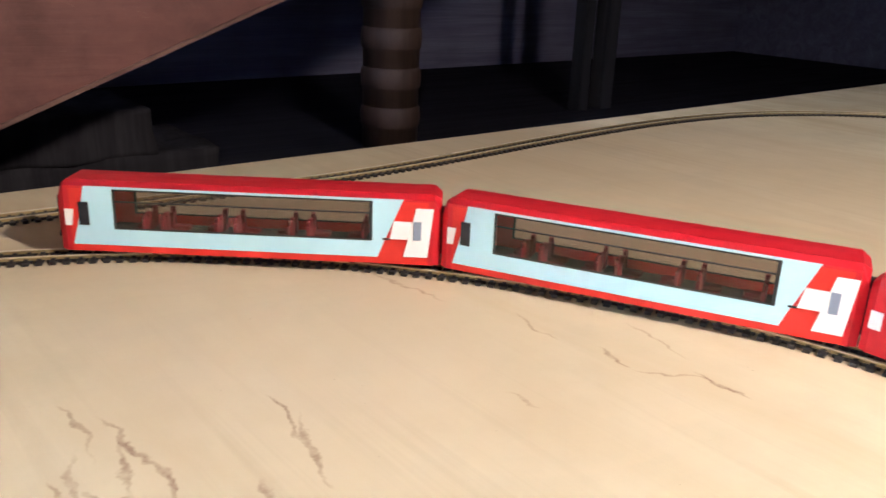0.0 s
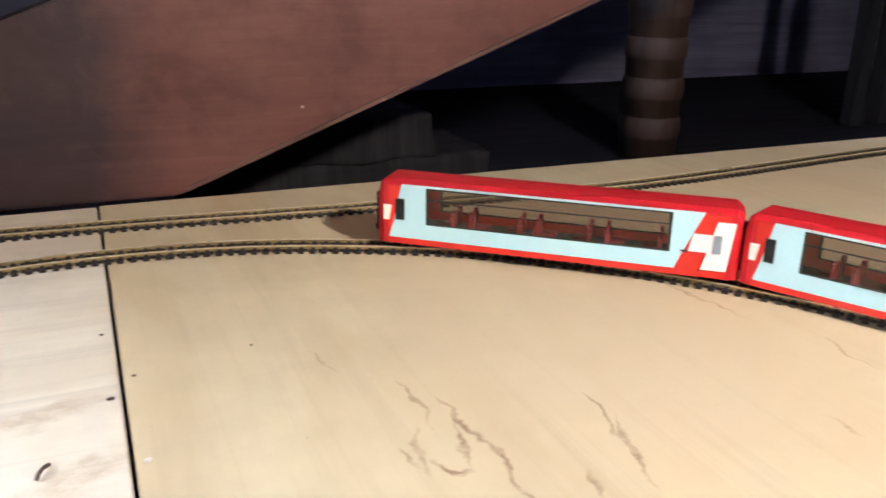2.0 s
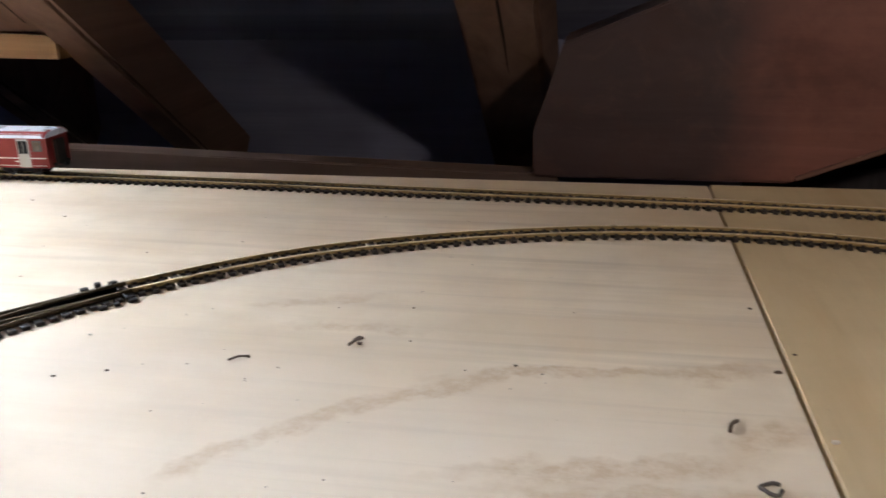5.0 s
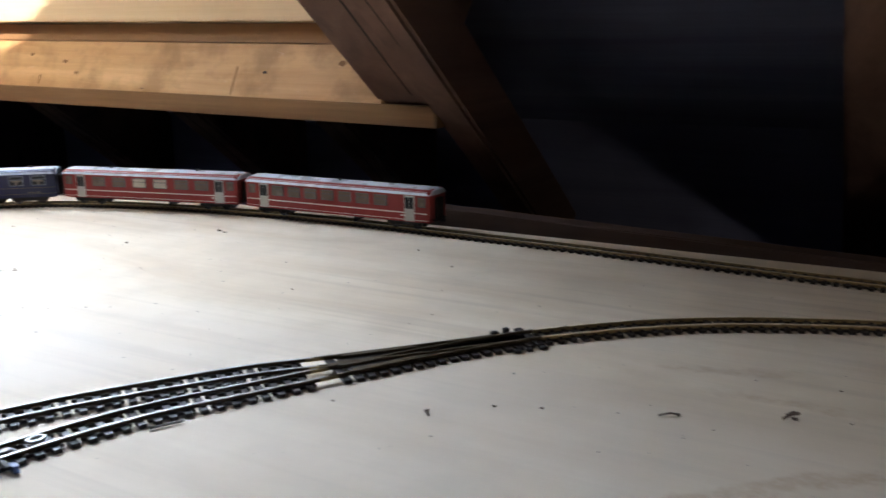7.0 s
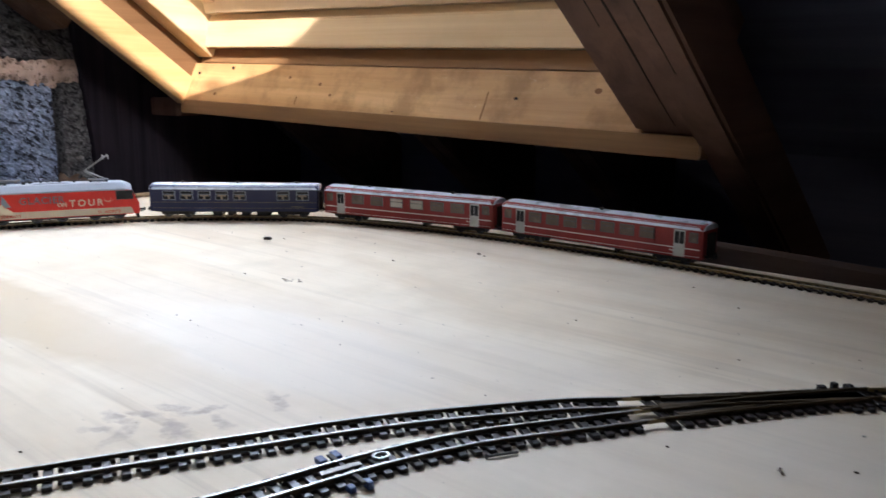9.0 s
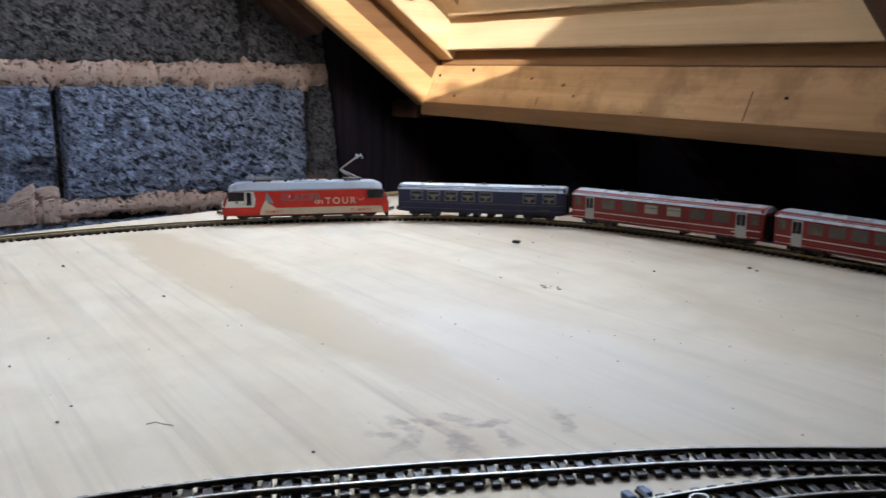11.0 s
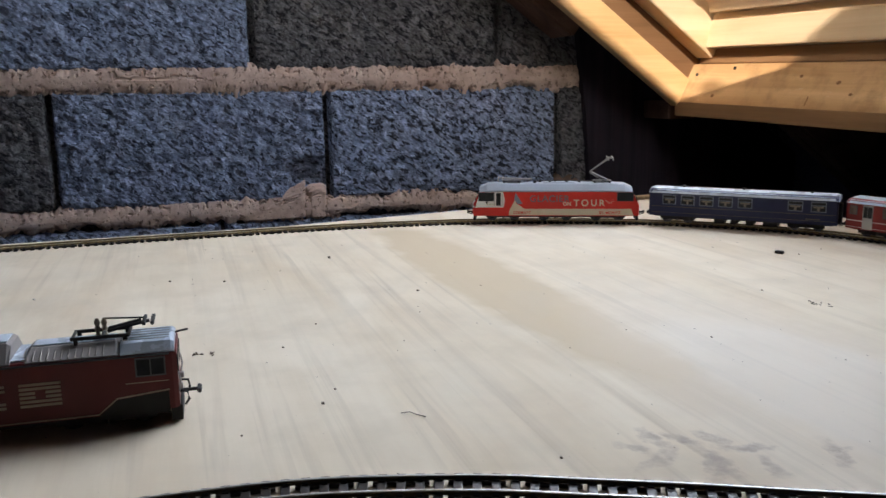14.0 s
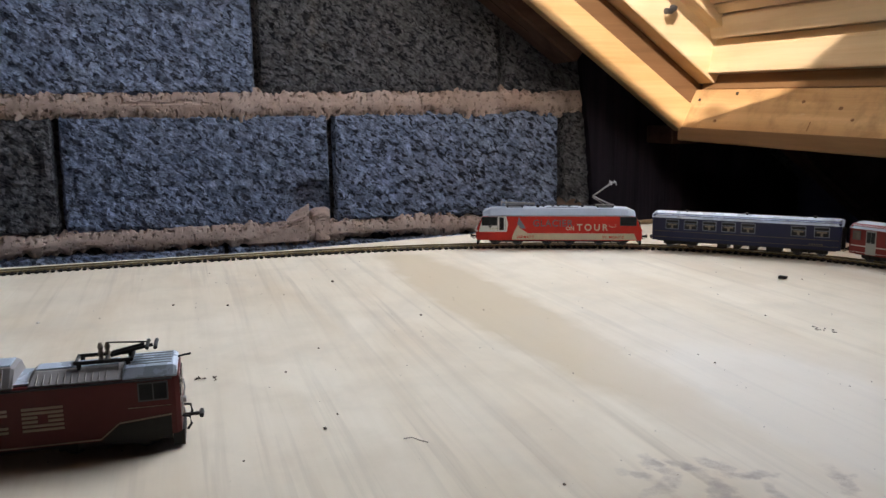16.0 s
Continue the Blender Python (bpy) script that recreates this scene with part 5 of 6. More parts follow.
        lettering("TOUR", 0.0098, start + step * 0.0470, 0.0168, H, side, M_CREAM, thing, 0.0, "lettering", "cream capital letters", 1.4)
        lettering("ZERMATT", 0.0040, start + step * -0.0175, 0.0082, H, side, M_RED, thing, 0.0, "small_lettering", "red capital letters", 1.1)
        lettering("ST. MORITZ", 0.0040, start + step * 0.0740, 0.0082, H, side, M_RED, thing, 0.0, "small_lettering", "red capital letters", 1.1)
        bm = bmesh.new()
        for k in range(5):
            prism(quad(0.0600 + 0.0030 * k, 0.0620 + 0.0030 * k, 0.0180, 0.0186), side * H + 0.0004 * side - 0.0001, side * H + 0.0004 * side + 0.0002, "y", bm)
        part("number_bars", bm, M_YELLOW, thing)
        bm = bmesh.new()
        rod([(0.0655, side * (H + 0.0012), 0.0165), (0.0655, side * (H + 0.0012), 0.0300)], 0.00035, 6, bm)
        rod([(0.0570, side * (H + 0.0012), 0.0165), (0.0570, side * (H + 0.0012), 0.0300)], 0.00035, 6, bm)
        part("handrail", bm, M_SILVER, thing)
        side_plate([(0.0715, 0.0215), (0.0755, 0.0215), (0.0735, 0.0190)], H, side, M_BLACK, thing, "crest", "small dark crest", 0.0003)
    for end in (1, -1):
        # windscreen, lamps and buffer beam
        bm = bmesh.new()
        pts = [(end * 0.0886, 0.0195, 0.0112), (end * 0.0831, 0.0308, 0.0118)]
        (x0, z0, h0), (x1, z1, h1) = pts
        vs = [bm.verts.new(v) for v in ((x0, -h0, z0), (x0, h0, z0), (x1, h1, z1), (x1, -h1, z1))]
        f = bm.faces.new(vs)
        bmesh.ops.solidify(bm, geom=[f], thickness=0.0006)
        part("windscreen", bm, M_DARK_GLASS, thing, "dark raked windscreen")
        for y in (-0.0085, 0.0, 0.0085):
            z = 0.0135 if y else 0.0335
            x = 0.0888 if y else 0.0815
            part("headlamp", rod([(end * (x - 0.001), y, z), (end * (x + 0.0006), y, z)], 0.0013, 12), M_WHITE, thing)
        part("snow_plough", prism([(-0.0125, 0.0008), (0.0125, 0.0008), (0.0118, 0.0072), (-0.0118, 0.0072)], min(end * 0.0860, end * 0.0882), max(end * 0.0860, end * 0.0882), "x"), M_BLACK, thing)
        coupler(end * 0.0885, thing, end)
        for y in (-1, 1):
            part("mirror", rod([(end * 0.0835, y * 0.0150, 0.0270), (end * 0.0855, y * 0.0172, 0.0265), (end * 0.0855, y * 0.0172, 0.0225)], 0.0004, 6), M_BLACK, thing)
    part("front_skirt", prism([(-0.0138, 0.0150), (0.0138, 0.0150), (0.0130, 0.0190), (-0.0130, 0.0190)], 0.0872, 0.0894, "x"), M_WHITE, thing, "white front panel")
    part("underframe", box((0.150, 0.022, 0.0040), (0, 0, 0.0058), 0.0006), M_BLACK, thing)
    for x in (-0.056, 0.0, 0.056):
        bogie(x, thing, 0.024, 0.0058, 0.0112)
    pantograph(0.047, thing, 0.0402, False, -1)
    pantograph(-0.050, thing, 0.0402, True, 1)
    for x, y, w in ((0.022, 0.004, 0.005), (0.016, -0.003, 0.004), (0.006, 0.004, 0.004), (0.000, 0.002, 0.003), (-0.006, -0.003, 0.004), (-0.012, 0.004, 0.005), (-0.026, 0.0, 0.004)):
        part("roof_insulator", rod([(x, y, 0.0400), (x, y, 0.0412), (x, y, 0.0424)], w * 0.35, 10), M_BLACK, thing)
    part("roof_cable", rod([(0.024, 0.004, 0.0426), (0.006, 0.004, 0.0428), (-0.012, 0.004, 0.0426), (-0.040, 0.002, 0.0426)], 0.0004, 6), M_DARK_STEEL, thing)
    part("roof_hatch", box((0.034, 0.016, 0.0014), (-0.004, 0, 0.0407), 0.0004), M_ROOF, thing)
    return thing


def coach(m, length, colour, roof_mat, windows, doors, name, label, stripe=None, stripe_mat=None, vents=()):
    """A narrow-gauge coach with framed windows, roof, bogies and couplers."""
    thing = empty(name, label, "model coach", "coaches of the outer train", m)
    H, LOW, GUT, TOP, h = 0.0150, 0.0075, 0.0315, 0.0372, length / 2
    part("body", loft([body_ring(x, H - d, LOW, GUT, TOP - 0.0006 - d) for x, d in ((-h + 0.002, 0.0006), (-h + 0.004, 0), (h - 0.004, 0), (h - 0.002, 0.0006))]), colour, thing)
    rings = []
    for x, d in ((-h + 0.001, 0.0012), (-h + 0.005, 0), (h - 0.005, 0), (h - 0.001, 0.0012)):
        r = [(x, -H - 0.0006 + d, GUT - 0.0002), (x, -H * 0.92 + d, 0.0343 - d), (x, -H * 0.62, 0.0362 - d), (x, 0, 0.0374 - d), (x, H * 0.62, 0.0362 - d), (x, H * 0.92 - d, 0.0343 - d), (x, H + 0.0006 - d, GUT - 0.0002)]
        rings.append(r)
    part("roof", loft(rings), roof_mat, thing, "pale grey curved roof")
    for x in vents:
        bm = rod([(x, 0.002, 0.0366), (x, 0.002, 0.0384)], 0.0016, 10)
        rod([(x, 0.002, 0.0384), (x, 0.002, 0.0390)], 0.0022, 10, bm)
        part("roof_vent", bm, M_DARK_STEEL, thing)
    for side in (1, -1):
        for x0, x1, z0, z1, bar in windows:
            framed_window(x0, x1, z0, z1, H, side, thing, M_GREY_BLUE if stripe_mat is M_GILT else M_DARK_STEEL, M_DARK_GLASS if stripe_mat is M_GILT else M_PALE_GLASS if abs(x0 + 0.009) < 0.016 and x1 - x0 > 0.013 else M_WARM_GLASS, 0.0006, bar)
            if stripe_mat is M_GILT and z0 > 0.02:
                mid = (x0 + x1) / 2
                bm = prism(quad(x0 + 0.0016, x1 - 0.0016, z0 + 0.0034, z0 + 0.0050), side * (H + 0.0006) - 0.0001, side * (H + 0.0006) + 0.0001, "y")
                prism(quad(mid - 0.0011, mid + 0.0011, z0 + 0.0004, z0 + 0.0033), side * (H + 0.0006) - 0.0001, side * (H + 0.0006) + 0.0001, "y", bm)
                part("table_lamp", bm, M_LAMP, thing, "small pale table lamp in the window")
        for x0, x1 in doors:
            dr = side_plate(quad(x0, x1, LOW + 0.0006, 0.0305), H, side, M_SILVER, thing, "door", "pale grey entrance door")
            side_plate(quad(x0 + 0.0010, (x0 + x1) / 2 - 0.0003, 0.0190, 0.0292), H, side, M_DARK_GLASS, dr, "door_window", "", 0.0004)
            side_plate(quad((x0 + x1) / 2 + 0.0003, x1 - 0.0010, 0.0190, 0.0292), H, side, M_DARK_GLASS, dr, "door_window", "", 0.0004)
        for z0, z1 in stripe or ():
            side_plate(quad(-h + 0.004, h - 0.004, z0, z1), H, side, stripe_mat, thing, "stripe", "", 0.0, 0.0002)
        bm = bmesh.new()
        for k in range(6):
            prism(quad(-h + 0.018 + 0.0022 * k, -h + 0.0194 + 0.0022 * k, 0.0122, 0.0132), side * H - 0.0001, side * H + 0.0003, "y", bm)
        part("number_bars", bm, stripe_mat or M_SILVER, thing)
    part("underframe", box((length - 0.012, 0.0215, 0.0022), (0, 0, 0.0072), 0.0005), M_BLACK, thing)
    for x, w in ((-0.030, 0.014), (-0.010, 0.007), (0.006, 0.006), (0.020, 0.010)) if stripe_mat is M_GILT else ((-0.020, 0.002),):
        part("battery_box", box((w, 0.020, 0.0042), (x, 0, 0.0040), 0.0005), M_BLACK, thing)
    bogie(-h + 0.030, thing)
    bogie(h - 0.030, thing)
    for sign in (-1, 1):
        coupler(sign * (h - 0.003), thing, sign)
        part("gangway", box((0.004, 0.012, 0.020), (sign * (h - 0.001), 0, 0.0185), 0.0008), M_BLACK, thing)
        for y in (-0.0085, 0.0085):
            part("buffer", rod([(sign * (h - 0.002), y, 0.0095), (sign * (h + 0.0006), y, 0.0095)], 0.0012, 10), M_BLACK, thing)
    return thing


S0 = OUTER.nearest(-0.943, 0.305)
red_loco(placed(OUTER, S0 + 0.0885, 0.112, True))
S1 = S0 + 0.177 + 0.014
BLUE_W = [(x, x + 0.0125, 0.0205, 0.0292, 0.0262) for x in (0.0640, 0.0450, 0.0260, 0.0070, -0.0120)] + [(x, x + 0.0125, 0.0205, 0.0292, 0.0262) for x in (-0.0590, -0.0800)]
coach(placed(OUTER, S1 + 0.093, 0.126, True), 0.186, M_NAVY, M_ROOF_BLUE, BLUE_W, [], "dining_coach", "navy blue model dining coach with pale roof and gilt lines",
      [(0.0172, 0.0176), (0.0110, 0.0113)], M_GILT, (0.058, -0.002, -0.066))
S2 = S1 + 0.186 + 0.010
RED_W = [(x, x + 0.0140, 0.0205, 0.0288, 0.0258) for x in (0.0500, 0.0260, 0.0020, -0.0220, -0.0460, -0.0690)] + [(0.0900, 0.0965, 0.0215, 0.0288, None), (-0.0965, -0.0900, 0.0215, 0.0288, None)]
RED_D = [(0.0740, 0.0840), (-0.0860, -0.0760)]
coach(placed(OUTER, S2 + 0.103, 0.146, True), 0.206, M_COACH_RED, M_ROOF_BLUE, RED_W, RED_D, "passenger_coach", "red model passenger coach with grey doors and pale roof",
      [(0.0150, 0.0157), (0.0092, 0.0095)], M_WHITE, (0.05, -0.05))
S3 = S2 + 0.206 + 0.010
coach(placed(OUTER, S3 + 0.103, 0.146, True), 0.206, M_COACH_RED, M_ROOF_BLUE, [(x, x + 0.0125, 0.0205, 0.0288, 0.0258) for x in (0.0560, 0.0370, 0.0180, -0.0010, -0.0200, -0.0390, -0.0580)] + RED_W[-2:], RED_D,
      "passenger_coach", "red model passenger coach with small windows at the train's end", [(0.0150, 0.0157), (0.0092, 0.0095)], M_WHITE, (0.0,))


def panorama_coach(m, label):
    """Panorama coach: shell with a long see-through window, seats, white crosses at the ends."""
    thing = empty("panorama_coach", label, "model coach", "coaches of the panorama train", m)
    L, H = 0.208, 0.0152
    h = L / 2
    z_floor, z_skirt, z_sill, z_head, z_gut, z_top = 0.0036, 0.0074, 0.0166, 0.0390, 0.0402, 0.0426
    wx0, wx1 = -0.0735, 0.0670
    # ends and floor
    part("floor", box((L - 0.006, 2 * H - 0.0008, 0.0016), (0, 0, z_floor + 0.0008), 0.0004), M_BLACK, thing)
    for sign in (-1, 1):
        prof0 = [(-H * 0.86, z_floor), (-H * 0.86, 0.0330), (-H * 0.55, 0.0395), (H * 0.55, 0.0395), (H * 0.86, 0.0330), (H * 0.86, z_floor)]
        prof1 = [(-H, z_floor), (-H, z_gut), (-H * 0.70, z_top), (H * 0.70, z_top), (H, z_gut), (H, z_floor)]
        part("end_wall", loft([[(sign * h, y, z) for y, z in prof0], [(sign * (h - 0.004), y, z) for y, z in prof1], [(sign * (h - 0.007), y, z) for y, z in prof1]]), M_DEEP_RED, thing, "rounded red end")
        part("gangway", box((0.006, 0.013, 0.024), (sign * (h + 0.001), 0, 0.0200), 0.001), M_BLACK, thing)
    roof = []
    for x in (-h + 0.0065, h - 0.0065):
        roof.append([(x, -H, z_head), (x, -H, z_gut), (x, -H * 0.70, z_top), (x, 0, z_top + 0.0004), (x, H * 0.70, z_top), (x, H, z_gut), (x, H, z_head),
                     (x, H * 0.93, z_head), (x, H * 0.93, z_gut - 0.0006), (x, H * 0.66, z_top - 0.001), (x, 0, z_top - 0.0008), (x, -H * 0.66, z_top - 0.001), (x, -H * 0.93, z_gut - 0.0006), (x, -H * 0.93, z_head)])
    part("roof", loft(roof), M_DEEP_RED, thing, "glossy red roof")
    for side in (-1, 1):
        t = 0.0008
        lo, hi = sorted((side * (H - t), side * H))
        part("skirt", prism(quad(-h + 0.0065, h - 0.0065, z_floor, z_skirt), lo, hi, "y"), M_RED, thing)
        part("lower_panel", prism(quad(-h + 0.0065, h - 0.0065, z_skirt, z_sill), lo, hi, "y"), M_RED, thing)
        for x0, x1 in ((-h + 0.0065, wx0), (wx1, h - 0.0065)):
            part("end_panel", prism(quad(x0, x1, z_sill, z_head), lo, hi, "y"), M_RED, thing)
        ice = bmesh.new()
        lo2, hi2 = sorted((side * H, side * (H + 0.00035)))
        prism([(-0.0965, z_skirt), (0.0700, z_skirt), (0.0735, z_sill), (-0.0940, z_sill)], lo2, hi2, "y", ice)
        prism([(-0.0938, z_sill), (wx0, z_sill), (wx0, z_head + 0.0001), (-0.0890, z_head + 0.0001)], lo2, hi2, "y", ice)
        prism([(wx1, z_sill), (0.0736, z_sill), (0.0830, z_head + 0.0001), (wx1, z_head + 0.0001)], lo2, hi2, "y", ice)
        prism([(-0.0890, z_head + 0.0001), (0.0830, z_head + 0.0001), (0.0838, z_head + 0.0014), (-0.0885, z_head + 0.0014)], lo2, hi2, "y", ice)
        part("pale_band", ice, M_ICE, thing, "pale ice-blue side band")
        # long window: frame, divider, glass
        bm = bmesh.new()
        y0, y1 = sorted((side * (H - 0.0005), side * (H + 0.0004)))
        for q in (quad(wx0, wx1, z_sill, z_sill + 0.0008), quad(wx0, wx1, z_head - 0.0008, z_head), quad(wx0, wx0 + 0.0012, z_sill, z_head), quad(wx1 - 0.0018, wx1, z_sill, z_head), quad(wx0, wx1, 0.0318, 0.0324)):
            prism(q, y0, y1, "y", bm)
        win = part("long_window", bm, M_BLACK, thing, "long dark-framed panorama window")
        pane = part("pane", prism(quad(wx0 + 0.001, wx1 - 0.001, z_sill + 0.0006, z_head - 0.0006), side * (H - 0.0003) - 0.0001, side * (H - 0.0003) + 0.0001, "y"), M_TINT, win)
        pane.visible_shadow = False
        side_plate(quad(-0.0922, -0.0868, 0.0185, 0.0315), H, side, M_DARK_GLASS, thing, "small_window", "", 0.0004)
        # white cross by the door, its far arm lies on the next coach
        bm = bmesh.new()
        lo3, hi3 = sorted((side * (H + 0.0004), side * (H + 0.0008)))
        prism([(0.0840, 0.0082), (0.0972, 0.0082), (0.1000, 0.0358), (0.0905, 0.0358)], lo3, hi3, "y", bm)
        prism([(0.0765, 0.0181), (0.0863, 0.0181), (0.0886, 0.0282), (0.0785, 0.0282)], lo3, hi3, "y", bm)
        part("white_cross", bm, M_WHITE, thing, "white cross on red")
        side_plate([(-0.1000, 0.0180), (-0.0965, 0.0180), (-0.0950, 0.0272), (-0.1000, 0.0272)], H, side, M_WHITE, thing, "cross_arm", "white arm of a cross", 0.0002)
        side_plate(quad(0.0893, 0.0935, 0.0180, 0.0284), H, side, M_GREY_BLUE, thing, "door_window", "grey door glass", 0.0009)
        side_plate(quad(0.0725, 0.0765, 0.0176, 0.0186), H, side, M_BLACK, thing, "door_mark", "", 0.0008)
    # seats in facing pairs
    part("aisle_floor", box((wx1 - wx0 + 0.02, 2 * H - 0.002, 0.0008), (-0.003, 0, 0.0110), 0.0002), M_INSIDE, thing)
    bm = bmesh.new()
    box((0.010, 0.0055, 0.0022), (0, 0, 0.0015), 0.0006, bm)
    box((0.0024, 0.0055, 0.0095), (-0.0048, 0, 0.0058), 0.0008, bm)
    box((0.0024, 0.0038, 0.0030), (-0.0050, 0, 0.0116), 0.0008, bm)
    seat_mesh = bpy.data.meshes.new("seat")
    bm.to_mesh(seat_mesh)
    bm.free()
    seat_mesh.materials.append(M_SEAT)
    for k in range(7):
        for y in (-0.0105, -0.0045, 0.0065):
            x = wx0 + 0.010 + 0.0200 * k
            shared("seat", seat_mesh, thing, pose(x, y, 0.0112, 0, 0, 0 if k % 2 else 180))
    bogie(-h + 0.038, thing, 0.022, 0.0044)
    bogie(h - 0.038, thing, 0.022, 0.0044)
    for sign in (-1, 1):
        coupler(sign * (h - 0.001), thing, sign)
    return thing


def service_coach(m):
    """All-red bar coach with few windows."""
    thing = empty("service_coach", "glossy all-red model bar coach with dark windows and white marks", "model coach", "coaches of the panorama train", m)
    L, H = 0.208, 0.0152
    h = L / 2
    LOW, GUT, TOP = 0.0042, 0.0365, 0.0425
    rings = [body_ring(x, H * k, LOW, GUT - d, TOP - d, 7, 0.55) for x, k, d in ((-h, 0.86, 0.004), (-h + 0.004, 1, 0), (h - 0.004, 1, 0), (h, 0.86, 0.004))]
    part("body", loft(rings), M_DEEP_RED, thing, "glossy red shell")
    for side in (-1, 1):
        framed_window(-0.0900, -0.0560, 0.0190, 0.0350, H, side, thing, M_BLACK, M_DARK_GLASS, 0.0008, 0.0305)
        framed_window(-0.0250, -0.0060, 0.0225, 0.0315, H, side, thing, M_BLACK, M_DARK_GLASS, 0.0005)
        framed_window(0.0040, 0.0225, 0.0225, 0.0315, H, side, thing, M_BLACK, M_DARK_GLASS, 0.0005)
        side_plate(quad(-0.1010, -0.0955, 0.0160, 0.0245), H, side, M_WHITE, thing, "cross_arm", "white arm of a cross", 0.0002)
        bm = bmesh.new()
        y0, y1 = sorted((side * (H + 0.0007), side * (H + 0.0010)))
        for k in range(7):
            x = -0.0400 + 0.0046 * k
            prism([(x, 0.0150), (x + 0.0038, 0.0150), (x + 0.0046, 0.0190), (x + 0.0008, 0.0190)], y0, y1, "y", bm)
        part("name_bars", bm, M_WHITE, thing, "slanted white name bars")
        bm = bmesh.new()
        for k in range(7):
            x = -0.0260 + 0.0036 * k
            prism([(x, 0.0100), (x + 0.0026, 0.0100), (x + 0.0034, 0.0135), (x + 0.0008, 0.0135)], y0, y1, "y", bm)
        part("name_bars", bm, M_WHITE, thing, "slanted white name bars")
        bm = bmesh.new()
        rod([(-0.0015, side * (H + 0.0002), 0.0190), (-0.0015, side * (H + 0.0008), 0.0190)], 0.0030, 14, bm)
        part("round_mark", bm, M_YELLOW, thing, "round straw-yellow mark")
        bm = bmesh.new()
        prism([(0.0700, 0.0085), (0.0850, 0.0085), (0.0885, 0.0345), (0.0770, 0.0345)], y0, y1, "y", bm)
        prism([(0.0600, 0.0165), (0.0715, 0.0165), (0.0740, 0.0275), (0.0630, 0.0275)], y0, y1, "y", bm)
        prism([(0.0866, 0.0165), (0.0960, 0.0165), (0.0985, 0.0275), (0.0876, 0.0275)], y0, y1, "y", bm)
        part("white_cross", bm, M_WHITE, thing, "white cross on red")
    for sign in (-1, 1):
        part("gangway", box((0.006, 0.013, 0.024), (sign * (h + 0.001), 0, 0.0200), 0.001), M_BLACK, thing)
        bogie(sign * (h - 0.038), thing, 0.022, 0.0044)
        coupler(sign * (h - 0.001), thing, sign)
    part("underframe", box((0.08, 0.021, 0.0030), (0, 0, 0.0040), 0.0005), M_BLACK, thing)
    return thing


# rear of the panorama train; it runs towards the far end of the curve
R0 = INNER.nearest(0.289, 0.558) + 0.062
STEP = 0.2135
panorama_coach(placed(INNER, R0 + 0.104, 0.132), "red and ice-blue model panorama coach, last of its train")
panorama_coach(placed(INNER, R0 + 0.104 + STEP, 0.132), "red and ice-blue model panorama coach coupled ahead of another")
service_coach(placed(INNER, R0 + 0.104 + 2 * STEP, 0.132))


def folded_pantograph(parent, sgn, z):
    """Old scissor pantograph laid flat: base bars, pale insulators, thin control rod, thick arm and collector."""
    bm = bmesh.new()
    for y in (-0.0062, 0.0062):
        rod([(sgn * 0.0270, y, z + 0.0022), (sgn * 0.0515, y, z + 0.0022)], 0.0009, 6, bm)
    for x in (0.0275, 0.0400, 0.0510):
        rod([(sgn * x, -0.0062, z + 0.0022), (sgn * x, 0.0062, z + 0.0022)], 0.0008, 6, bm)
    pan = part("pantograph", bm, M_BLACK, parent, "folded dark pantograph")
    for x in (0.0290, 0.0495):
        for y in (-0.0062, 0.0062):
            part("foot", rod([(sgn * x, y, z - 0.0006), (sgn * x, y, z + 0.0018)], 0.0010, 8), M_BLACK, pan)
    for x in (0.0372, 0.0402):
        rings = [[(sgn * x + r * math.cos(2 * math.pi * k / 10), 0.003 + r * math.sin(2 * math.pi * k / 10), z + h) for k in range(10)]
                 for h, r in ((0.0, 0.0014), (0.0020, 0.0009), (0.0035, 0.0014), (0.0050, 0.0009), (0.0065, 0.0014), (0.0085, 0.0007))]
        part("insulator", loft(rings), M_TAN, pan, "pale tan insulator")
    part("control_rod", rod([(sgn * 0.0400, 0.003, z + 0.0083), (sgn * 0.0570, 0.001, z + 0.0078)], 0.0004, 6), M_BLACK, pan)
    bm = rod([(sgn * 0.0420, -0.002, z + 0.0034), (sgn * 0.0500, -0.002, z + 0.0052), (sgn * 0.0600, -0.002, z + 0.0070)], 0.0008, 8)
    rod([(sgn * 0.0420, 0.004, z + 0.0034), (sgn * 0.0560, 0.003, z + 0.0064)], 0.0007, 8, bm)
    part("arm", bm, M_BLACK, pan)
    bm = bmesh.new()
    for dx in (-0.0020, 0.0016):
        rod([(sgn * 0.0598 + dx, y, z + h) for y, h in ((-0.0070, 0.0068), (-0.0050, 0.0072), (0.0050, 0.0072), (0.0070, 0.0068))], 0.0009, 6, bm)
    part("collector_head", bm, M_BLACK, pan)
    return pan


